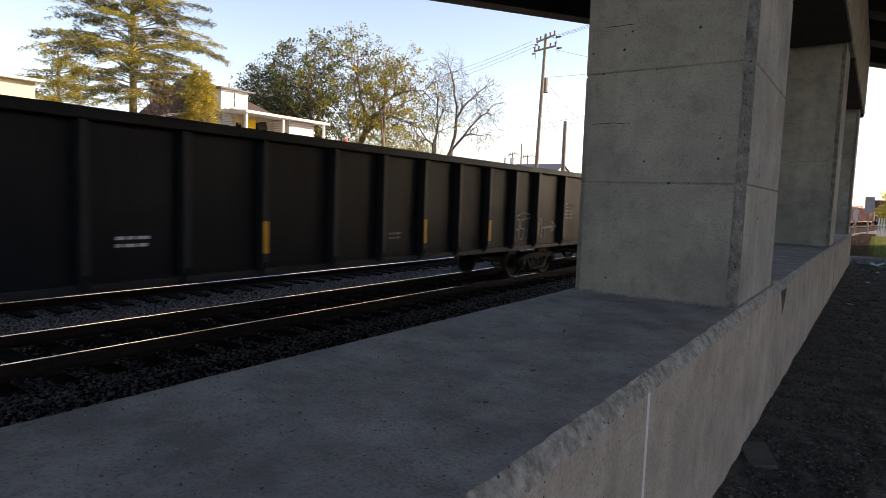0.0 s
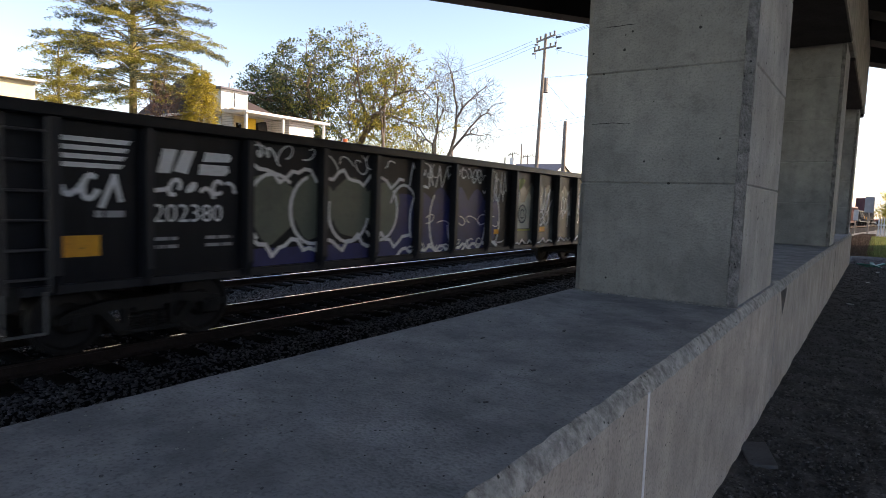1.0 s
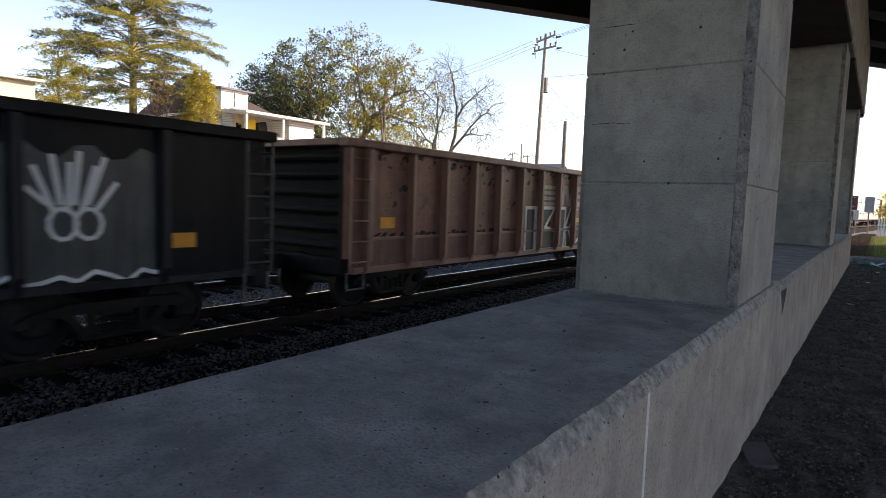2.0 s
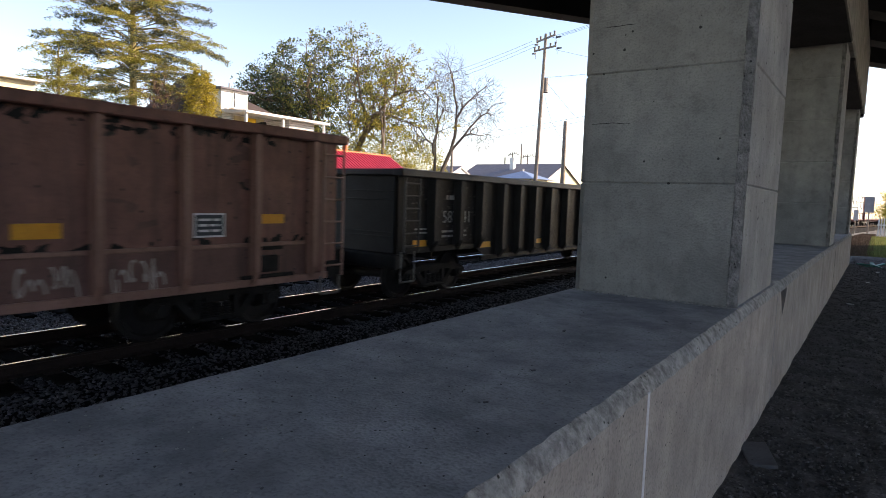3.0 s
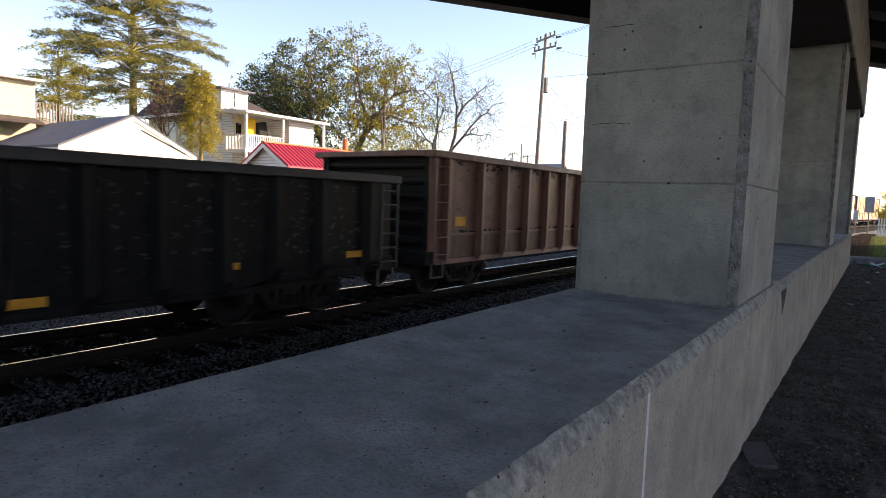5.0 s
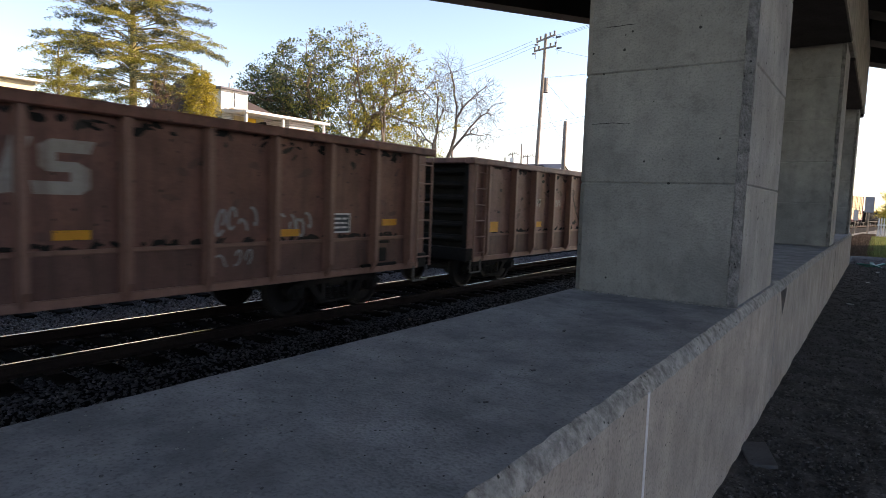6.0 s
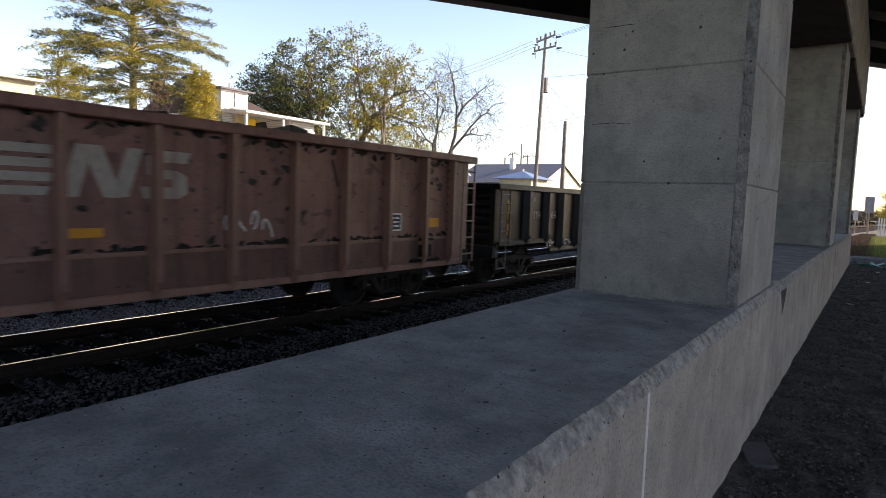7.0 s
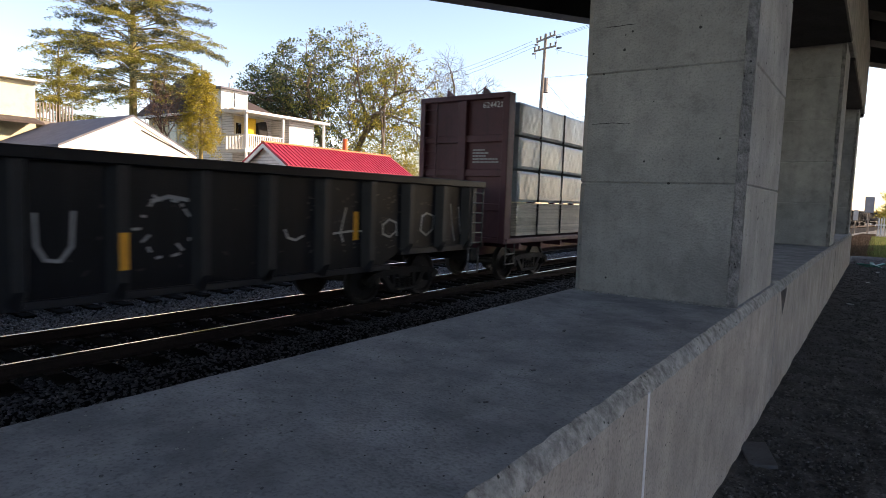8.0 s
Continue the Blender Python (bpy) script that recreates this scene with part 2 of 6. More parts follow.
PLASTIC_GREEN = paint("green_plastic", (0.02, 0.22, 0.15), (0.02, 0.15, 0.11), 5.0, 0.4, 0.1)
CARD = paint("grey_board", (0.11, 0.11, 0.115), (0.07, 0.07, 0.075), 6.0, 0.8, 0.3)
PAPER = paint("pale_litter", (0.55, 0.54, 0.52), (0.4, 0.4, 0.38), 9.0, 0.8, 0.1)
SIGN_GREY = paint("sign_back", (0.28, 0.29, 0.31), (0.2, 0.21, 0.23), 3.0, 0.5, 0.05)
GLASS_DARK = paint("window_glass", (0.02, 0.025, 0.03), (0.015, 0.018, 0.02), 2.0, 0.06, 0.0, spec=0.8)
SCRAP = paint("scrap_metal", (0.06, 0.045, 0.04), (0.03, 0.025, 0.022), 3.0, 0.8, 0.5, piece=0.4)


# ---- mesh tools ----
class Geo:
    """Gathers vertices and faces."""

    def __init__(self):
        self.v, self.f = [], []

    def add(self, vs, fs):
        k = len(self.v)
        self.v += [tuple(p) for p in vs]
        self.f += [tuple(i + k for i in f) for f in fs]
        return self

    def box(self, x0, x1, y0, y1, z0, z1, m=None):
        vs = [Vector(p) for p in ((x0, y0, z0), (x1, y0, z0), (x1, y1, z0), (x0, y1, z0), (x0, y0, z1), (x1, y0, z1), (x1, y1, z1), (x0, y1, z1))]
        if m:
            vs = [m @ p for p in vs]
        return self.add(vs, [(3, 2, 1, 0), (4, 5, 6, 7), (0, 1, 5, 4), (1, 2, 6, 5), (2, 3, 7, 6), (3, 0, 4, 7)])

    def cham(self, x0, x1, y0, y1, z0, z1, c=0.01, m=None):
        """A box with chamfered edges."""
        bm = bmesh.new()
        bmesh.ops.create_cube(bm, size=1.0)
        for v in bm.verts:
            v.co = Vector(((x0 + x1) / 2 + v.co.x * (x1 - x0), (y0 + y1) / 2 + v.co.y * (y1 - y0), (z0 + z1) / 2 + v.co.z * (z1 - z0)))
        bmesh.ops.bevel(bm, geom=bm.edges[:], offset=c, segments=1, affect="EDGES")
        bm.verts.index_update()
        self.add([(m @ v.co) if m else v.co for v in bm.verts], [[v.index for v in f.verts] for f in bm.faces])
        bm.free()
        return self

    def tube(self, p, q, r0, r1=None, n=8):
        p, q = Vector(p), Vector(q)
        r1 = r0 if r1 is None else r1
        w = (q - p).normalized()
        u = w.orthogonal().normalized()
        t = w.cross(u)
        ring = [(math.cos(2 * math.pi * i / n), math.sin(2 * math.pi * i / n)) for i in range(n)]
        vs = [p + (u * c + t * s) * r0 for c, s in ring] + [q + (u * c + t * s) * r1 for c, s in ring]
        fs = [(i, (i + 1) % n, n + (i + 1) % n, n + i) for i in range(n)] + [tuple(range(n - 1, -1, -1)), tuple(range(n, 2 * n))]
        return self.add(vs, fs)

    def prism(self, outline, axis, a, b):
        """An outline (two coordinates each) drawn along an axis from a to b."""
        put = {"x": lambda s, p: (s, p[0], p[1]), "y": lambda s, p: (p[0], s, p[1]), "z": lambda s, p: (p[0], p[1], s)}[axis]
        n = len(outline)
        vs = [put(a, p) for p in outline] + [put(b, p) for p in outline]
        fs = [(i, (i + 1) % n, n + (i + 1) % n, n + i) for i in range(n)] + [tuple(range(n - 1, -1, -1)), tuple(range(n, 2 * n))]
        return self.add(vs, fs)

    def lathe(self, prof, axis_x, cy, cz, n=24):
        """A profile of (x, radius) turned round the x axis through (cy, cz)."""
        k = len(prof)
        vs, fs = [], []
        for i in range(n):
            a = 2 * math.pi * i / n
            vs += [(axis_x + x, cy + r * math.cos(a), cz + r * math.sin(a)) for x, r in prof]
        for i in range(n):
            j = (i + 1) % n
            for s in range(k - 1):
                fs.append((i * k + s, j * k + s, j * k + s + 1, i * k + s + 1))
        return self.add(vs, fs)

    def ribbon(self, pts, w, x0):
        """A flat painted stroke just off the plane x0, through (y, z) points."""
        for (a, b), (c, d) in zip(pts, pts[1:]):
            ln = math.hypot(c - a, d - b) or 1e-6
            ny, nz = -(d - b) / ln * w / 2, (c - a) / ln * w / 2
            x = x0 + (len(self.f) * 0.00013) % 0.006
            ey, ez = (c - a) / ln * w * 0.35, (d - b) / ln * w * 0.35
            self.add([(x, a - ey - ny, b - ez - nz), (x, c + ey - ny, d + ez - nz), (x, c + ey + ny, d + ez + nz), (x, a - ey + ny, b - ez + nz)], [(0, 1, 2, 3)])
        return self

    def patch(self, outline, x):
        return self.add([(x, a, b) for a, b in outline], [tuple(range(len(outline)))])

    def mesh(self, name):
        me = bpy.data.meshes.new(name)
        me.from_pydata(self.v, [], self.f)
        bm = bmesh.new()
        bm.from_mesh(me)
        bmesh.ops.recalc_face_normals(bm, faces=bm.faces[:])
        bm.to_mesh(me)
        bm.free()
        return me


def part(name, geo, material, parent=None, label="", at=None):
    me = geo if isinstance(geo, bpy.types.Mesh) else geo.mesh(name)
    if not me.materials:
        me.materials.append(material)
    ob = new(name, me)
    if parent:
        ob.parent = parent
    if at:
        ob.matrix_basis = at
    if label:
        ob["label"] = label
    if name in ("spray_tag", "spray_outline", "stencil_block", "scrape", "stiffeners", "end_frame", "lumber_bundle"):
        ob["kind"] = "stuff"
    return ob


def thing(name, label, category, at=None, group="", kind=""):
    ob = tagged(new(name), label, category, group, kind)
    if at:
        ob.matrix_basis = at
    return ob


def struct(name, geo, material, label, category):
    return tagged(part(name, geo, material), label, category, kind="structure")


def array_mesh(name, verts, faces, material):
    me = bpy.data.meshes.new(name)
    n, k = faces.shape
    me.vertices.add(len(verts))
    me.vertices.foreach_set("co", verts.astype(np.float32).ravel())
    me.loops.add(n * k)
    me.loops.foreach_set("vertex_index", faces.astype(np.int32).ravel())
    me.polygons.add(n)
    me.polygons.foreach_set("loop_start", np.arange(0, n * k, k, dtype=np.int32))
    me.update(calc_edges=True)
    me.materials.append(material)
    return me


def letters(text, size, y, z, x, material, parent, name="lettering"):
    cu = bpy.data.curves.new(name, "FONT")
    cu.body, cu.size, cu.resolution_u = text, size / 0.7, 3
    tmp = bpy.data.objects.new(name, cu)
    me = bpy.data.meshes.new_from_object(tmp)
    bpy.data.objects.remove(tmp)
    me.materials.clear()
    me.transform(Matrix(((0, 0, 1, x), (1, 0, 0, y), (0, 1, 0, z), (0, 0, 0, 1))))
    return part(name, me, material, parent)


# ---- the line of the track: straight, then a wide bend ----
TRACK_X, BEND_AT, RADIUS, SPEED = -8.75, 24.0, 790.0, 16.36


def line(s, off=0.0):
    """Place and heading (radians, to the right of +y) at s metres along the track, off metres to its right."""
    a = max(0.0, s - BEND_AT) / RADIUS
    r = RADIUS
    x, y = TRACK_X + r * (1 - math.cos(a)), (BEND_AT + r * math.sin(a)) if a else s
    return Vector((x + off * math.cos(a), y - off * math.sin(a), 0)), a


STATIONS = [-80, -40, -20, 0, BEND_AT] + [BEND_AT + 8 * i for i in range(1, 50)]


def sweep(outline, off=0.0, stations=STATIONS):
    """An outline of (across, z) drawn along the track."""
    g = Geo()
    n = len(outline)
    for s in stations:
        for u, z in outline:
            p, a = line(s, off + u)
            g.v.append((p.x, p.y, z))
    for i in range(len(stations) - 1):
        for j in range(n):
            k = (j + 1) % n
            g.f.append((i * n + j, i * n + k, (i + 1) * n + k, (i + 1) * n + j))
    return g


# ---- ground ----
def ground_height(x, y):
    u = x - line(min(y, 400.0) if y > 0 else 0.0)[0].x
    knots = [(-4000, 3.0), (-60, 1.8), (-16, 1.2), (-11, 0.9), (-8.0, -0.62), (-6.9, -0.62), (2.9, -0.62), (4.5, -0.62), (7.2, 0.47), (7.9, 0.486), (4000, 0.486)]
    for (a, za), (b, zb) in zip(knots, knots[1:]):
        if a <= u <= b:
            return za + (zb - za) * (u - a) / (b - a)
    return 0.486


def build_ground():
    us = [-4000, -900, -300, -120, -60, -40, -28, -20, -16, -13.5, -11, -9.5, -8, -6.9, 2.9, 4.5, 5.5, 6.4, 7.2, 7.9, 8.3, 8.8, 9.4, 10, 11, 13, 16, 22, 40, 120, 400, 4000]
    ys = [-4000, -600, -100, -40, -20, -10, -5] + [-3 + 1.0 * i for i in range(34)] + [32 + 6 * i for i in range(1, 20)] + [180, 240, 340, 600, 1500, 4000]
    g = Geo()
    for y in ys:
        bx = line(min(max(y, 0.0), 400.0))[0].x
        for u in us:
            x = bx + u
            bumpy = 0.05 * noise.noise((x * 0.7, y * 0.7, 0)) if abs(u) < 60 and (u < -9 or (u > 7.5 and y > 30)) else 0
            g.v.append((x, y, ground_height(x, y) + bumpy))
    n = len(us)
    for i in range(len(ys) - 1):
        for j in range(n - 1):
            g.f.append((i * n + j, i * n + j + 1, (i + 1) * n + j + 1, (i + 1) * n + j))
    struct("ground", g, SOIL, "bare brown soil with thin grass", "ground")


build_ground()

# the trodden path on the far side of the wall
g = Geo()
xs, ys = np.concatenate([np.linspace(-0.62, 1.6, 40), np.linspace(1.9, 9.0, 18)]), np.linspace(-3.0, 26.5, 420)
for y in ys:
    for x in xs:
        g.v.append((x, y, 0.53 + 0.030 * noise.noise((x * 1.6, y * 1.6, 3)) + 0.018 * noise.noise((x * 7, y * 7, 1))))
for i in range(len(ys) - 1):
    for j in range(len(xs) - 1):
        k = i * len(xs) + j
        g.f.append((k, k + 1, k + len(xs) + 1, k + len(xs)))
struct("dirt_path", g, DIRT, "dark trodden dirt path with loose stones", "path")

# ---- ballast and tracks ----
# bed kept near-black to stand in for the train's shade between the rails
struct("ballast_bed", sweep([(-6.9, -0.64), (-6.1, -0.25), (1.75, -0.22), (3.1, -0.64)]), SHADED_BED, "crushed stone track bed with train shade painted in", "ballast")


def stones(name, n, area, zfun, size, material, label, seed, group="", skip=None):
    """Loose angular stones, uncountable: one mesh."""
    rng = np.random.default_rng(seed)
    base = np.array([(1, 0, 0), (-1, 0, 0), (0, 1, 0), (0, -1, 0), (0, 0, 1), (0, 0, -1)], float)
    tri = np.array([(0, 2, 4), (2, 1, 4), (1, 3, 4), (3, 0, 4), (2, 0, 5), (1, 2, 5), (3, 1, 5), (0, 3, 5)])
    x = rng.uniform(area[0], area[1], n)
    y = area[2] + (area[3] - area[2]) * rng.uniform(0, 1, n) ** 1.5
    s = rng.uniform(0.6, 1.35, n) * size
    if skip:
        keep = ~((x > skip[0]) & (x < skip[1]) & (rng.uniform(0, 1, n) < 0.8))
        x, y, s = x[keep], y[keep], s[keep]
        n = len(x)
    z = np.array([zfun(a, b) for a, b in zip(x, y)]) + rng.uniform(-0.2, 0.7, n) * s * 0.6
    pts = base[None] * rng.uniform(0.55, 1.15, (n, 6, 1)) + rng.uniform(-0.3, 0.3, (n, 6, 3))
    q = rng.normal(size=(n, 4))
    q /= np.linalg.norm(q, axis=1)[:, None]
    w, a, b, c = q.T
    rot = np.stack([np.stack([1 - 2 * (b * b + c * c), 2 * (a * b - c * w), 2 * (a * c + b * w)], -1),
                    np.stack([2 * (a * b + c * w), 1 - 2 * (a * a + c * c), 2 * (b * c - a * w)], -1),
                    np.stack([2 * (a * c - b * w), 2 * (b * c + a * w), 1 - 2 * (a * a + b * b)], -1)], 1)
    v = np.einsum("nij,nkj->nki", rot, pts) * s[:, None, None] * np.array([1, 1, 0.75]) + np.stack([x, y, z], -1)[:, None]
    f = (tri[None] + 6 * np.arange(n)[:, None, None]).reshape(-1, 3)
    ob = new(name, array_mesh(name, v.reshape(-1, 3), f, material))
    return tagged(ob, label, "gravel", group, "stuff")


def bed_height(x, y):
    u = x - TRACK_X
    if u > 1.75:
        return -0.22 - 0.42 * (u - 1.75) / 1.35
    return -0.225


# stones thinned between the near rails so the darkened bed shows
stones("ballast_stones", 95000, (-15.2, -6.3, 1.6, 27.0), bed_height, 0.026, BALLAST, "loose angular grey ballast stones beside the rails", 5, skip=(-9.6, -7.9))
stones("path_stones", 24000, (-0.58, 1.7, 2.6, 25.0), lambda x, y: 0.53 + 0.030 * noise.noise((x * 1.6, y * 1.6, 3)), 0.014, PATH_STONE, "small loose stones on the dirt path", 6)


def railway(off, label):
    t = thing("railway_track", label, "railway track", kind="")
    for side in (-0.762, 0.762):
        o = off + side
        web = [(-0.07, -0.17), (0.07, -0.17), (0.07, -0.155), (0.012, -0.135), (0.012, -0.045), (0.034, -0.035), (0.034, -0.006), (-0.034, -0.006), (-0.034, -0.035), (-0.012, -0.045), (-0.012, -0.135), (-0.07, -0.155)]
        r = part("rail", sweep(web, o), RAIL_SIDE, t)
        part("running_surface", sweep([(-0.032, -0.006), (0.032, -0.006), (0.026, 0.0), (-0.026, 0.0)], o), RAIL_HEAD, r, "polished steel rail head")
    tie = Geo().cham(-1.3, 1.3, -0.115, 0.115, -0.36, -0.175, 0.012).mesh("tie")
    tie.materials.append(TIE)
    far = Geo()
    i, s = 0, -2.0
    while s < 230:
        p, a = line(s, off)
        m = Matrix.Translation(p) @ Matrix.Rotation(-a + random.uniform(-0.01, 0.01), 4, "Z")
        if s < 45:
            part("tie", tie, TIE, t, at=m)
            for side in (-0.762, 0.762):
                pl = Geo().box(side - 0.17, side + 0.17, -0.09, 0.09, -0.176, -0.166)
                part("tie_plate", pl, RAIL_SIDE, t, at=m)
        else:
            far.box(-1.3, 1.3, -0.115, 0.115, -0.36, -0.175, m)
        s += 0.56
    tagged(part("far_ties", far, TIE, t), kind="stuff")
    return t


railway(0.0, "main line of polished rails on dark wooden ties")
railway(-4.18, "second railway line of steel rails on ties")


# ---- crash wall, pillars and bridge ----
LEDGE_Z, LEFT_X, IN_X, OUT_X = 1.476, -1.708, -0.640, -0.600


def crash_wall():
    t = thing("crash_wall", "low weathered concrete crash wall along the railway", "wall", kind="structure")
    ys = [-6.0 + 0.025 * i for i in range(int((22.0 + 6.0) / 0.025) + 1)]
    body, edge = Geo(), Geo()
    lip = []
    for y in ys:
        near = 1.0 if 0 < y < 14 else 0.5
        a = 0.007 * noise.noise((y * 3.1, 0, 0)) + 0.008 * noise.noise((y * 13, 2, 0)) * near
        b = 0.008 * noise.noise((y * 2.3, 5, 0)) + 0.008 * noise.noise((y * 13, 7, 0)) * near
        dent = 0.09 * math.exp(-((y - 5.72) / 0.10) ** 2)
        lip.append((IN_X + a - dent, LEDGE_Z - 0.055 + b - dent * 0.7))
    for y, (xi, zo) in zip(ys, lip):
        body.v += [(LEFT_X + 0.004 * noise.noise((y * 4, 9, 0)), y, -0.6), (LEFT_X + 0.006 * noise.noise((y * 5, 3, 0)), y, LEDGE_Z), (xi, y, LEDGE_Z)]
    n = len(ys)
    for i in range(n - 1):
        for j in range(2):
            body.f.append((i * 3 + j, i * 3 + j + 1, i * 3 + j + 4, i * 3 + j + 3))
    part("ledge", body, LEDGE, t, "flat dusty grey concrete top")
    for y, (xi, zo) in zip(ys, lip):
        mid = ((xi + OUT_X) / 2 + 0.010 * noise.noise((y * 34, 0, 4)), y, (LEDGE_Z + zo) / 2 + 0.009 + 0.011 * noise.noise((y * 29, 3, 4)))
        edge.v += [(xi, y, LEDGE_Z), mid, (OUT_X, y, zo)]
    for i in range(n - 1):
        for j in range(2):
            edge.f.append((i * 3 + j, i * 3 + j + 1, i * 3 + j + 4, i * 3 + j + 3))
    part("chipped_edge", edge, CHIPPED, t, "rough chipped concrete edge")
    joints = [-6.0, 2.1, 5.425, 13.6, 22.0]
    for a, b in zip(joints, joints[1:]):
        f = Geo()
        span = [y for y in ys if a - 1e-4 <= y <= b + 1e-4]
        for y in span:
            zo = lip[ys.index(y)][1]
            f.v += [(OUT_X, y, zo), (OUT_X, y, 0.3)]
        for i in range(len(span) - 1):
            f.f.append((2 * i, 2 * i + 1, 2 * i + 3, 2 * i + 2))
        part("face_panel", f, WALL_FACE, t)
    part("joint_seal", Geo().box(OUT_X - 0.01, OUT_X + 0.0015, 2.088, 2.112, 0.45, LEDGE_Z - 0.05), SEAL, t, "white joint sealant strip")
    part("joint_seal", Geo().box(OUT_X - 0.01, OUT_X + 0.003, 5.419, 5.431, 0.45, LEDGE_Z - 0.08), CONCRETE, t, "thin pale joint line")
    part("joint_gap", Geo().box(OUT_X - 0.01, OUT_X + 0.002, 13.59, 13.61, 0.45, LEDGE_Z - 0.07), UNDER, t)
    part("damp_wedge", Geo().add([(OUT_X + 0.003, 5.60, LEDGE_Z - 0.065), (OUT_X + 0.003, 6.02, LEDGE_Z - 0.065), (OUT_X + 0.003, 5.96, LEDGE_Z - 0.16), (OUT_X + 0.003, 5.80, LEDGE_Z - 0.30), (OUT_X + 0.003, 5.72, LEDGE_Z - 0.18)], [(0, 1, 2, 3, 4)]), DIRT, t, "dark wedge below a chip")
    part("end_face", Geo().box(LEFT_X + 0.004, OUT_X - 0.004, 21.9, 21.99, -0.6, LEDGE_Z - 0.03), CONCRETE, t)
    part("near_end_face", Geo().box(LEFT_X + 0.004, OUT_X - 0.004, -5.99, -5.9, -0.6, LEDGE_Z - 0.03), CONCRETE, t)


crash_wall()


def pillar(y0, depth):
    t = thing("bridge_pillar", "square grey concrete bridge pillar cast in lifts, standing on the wall", "pillar", group="pillars under the bridge")
    zs = [LEDGE_Z - 0.002, 2.22, 2.94, 3.66, 4.38, 5.0]
    for za, zb in zip(zs, zs[1:]):
        bm = bmesh.new()
        bmesh.ops.create_cube(bm, size=1.0)
        x0, x1 = -1.697, -0.652
        for v in bm.verts:
            v.co = Vector(((x0 + x1) / 2 + v.co.x * (x1 - x0), y0 + depth / 2 + v.co.y * depth, (za + zb) / 2 + v.co.z * (zb - za)))
        up = [e for e in bm.edges if abs(e.verts[0].co.z - e.verts[1].co.z) > 0.1]
        bmesh.ops.bevel(bm, geom=up, offset=0.05, segments=1, affect="EDGES")
        flat = [e for e in bm.edges if abs(e.verts[0].co.z - e.verts[1].co.z) < 1e-4 and len(e.link_faces) == 2 and abs(e.link_faces[0].normal.dot(e.link_faces[1].normal)) < 0.5]
        bmesh.ops.bevel(bm, geom=flat, offset=0.010, segments=1, affect="EDGES")
        me = bpy.data.meshes.new("lift")
        bm.to_mesh(me)
        bm.free()
        part("lift", me, CONCRETE, t)
    for xc, sgn in ((-0.652, 1),):
        zs2 = np.linspace(LEDGE_Z + 0.002, 4.98, 150)
        g = Geo()
        for z in zs2:
            j = [0.006 * noise.noise((z * 23, 3 * i + y0, sgn)) + 0.006 * noise.noise((z * 6, 3 * i + y0, sgn)) for i in range(4)]
            g.v += [(xc - sgn * (0.052 + 1.3 * j[0]), y0 - 0.002, z), (xc - sgn * (0.048 + j[1]), y0 - 0.004 - abs(j[2]) * 0.3, z),
                    (xc + sgn * (0.003 + abs(j[3]) * 0.3), y0 + 0.050 + j[2], z), (xc + sgn * 0.002, y0 + 0.064 + 1.6 * j[3], z)]
        for i in range(len(zs2) - 1):
            for k in range(3):
                g.f.append((i * 4 + k, i * 4 + k + 1, i * 4 + k + 5, i * 4 + k + 4))
        part("worn_corner", g, STAINED, t, "dark rough worn corner")
    return t


front = pillar(3.935, 1.50)
for k, (x0, x1, z) in enumerate(((-1.62, -1.36, 2.612), (-1.56, -1.36, 3.24))):
    g = Geo()
    n = 9
    for i in range(n):
        xa, xb = x0 + (x1 - x0) * i / n, x0 + (x1 - x0) * (i + 1) / n
        za, zb = (z + 0.012 * noise.noise((q * 9, k, 0)) for q in (xa, xb))
        w = 0.0022 if 0 < i < n - 1 else 0.0012
        g.add([(xa, 3.9342, za - w), (xb, 3.9342, zb - w), (xb, 3.9342, zb + w), (xa, 3.9342, za + w)], [(0, 1, 2, 3)])
    part("crack", g, UNDER, front, "fine dark crack")
pillar(12.39, 1.50)
pillar(20.30, 1.50)

cap = Geo().cham(-1.75, -0.56, 2.6, 22.2, 5.0, 6.9, 0.03)
pier_cap = struct("pier_cap", cap, CONCRETE, "heavy concrete cap beam across the pillars", "cap beam")
# soffit strips coloured near-black to stand in for the shade under the cap
SHADED_SOFFIT = paint("shaded_soffit", (0.050, 0.047, 0.046), (0.022, 0.021, 0.021), 2.0, 0.95, 0.4, 30.0)
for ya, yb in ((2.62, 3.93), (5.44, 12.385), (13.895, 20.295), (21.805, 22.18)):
    part("soffit", Geo().cham(-1.74, -0.575, ya, yb, 4.93, 4.998, 0.02), SHADED_SOFFIT, pier_cap, "underside with shade painted in")

# the deck runs aslant over the tracks
ALONG = Vector((0.570, 0.8216, 0))
ACROSS = Vector((0.8216, -0.570, 0))
EDGE = Vector((-6.94, 16.04, 0))


def on_bridge(a0, a1, c0, c1, z0, z1, g):
    m = Matrix((( ACROSS.x, ALONG.x, 0, EDGE.x), (ACROSS.y, ALONG.y, 0, EDGE.y), (0, 0, 1, 0), (0, 0, 0, 1)))
    return g.box(c0, c1, a0, a1, z0, z1, m)


bridge = thing("bridge", "dark steel girder highway bridge crossing the railway aslant", "bridge", kind="structure")
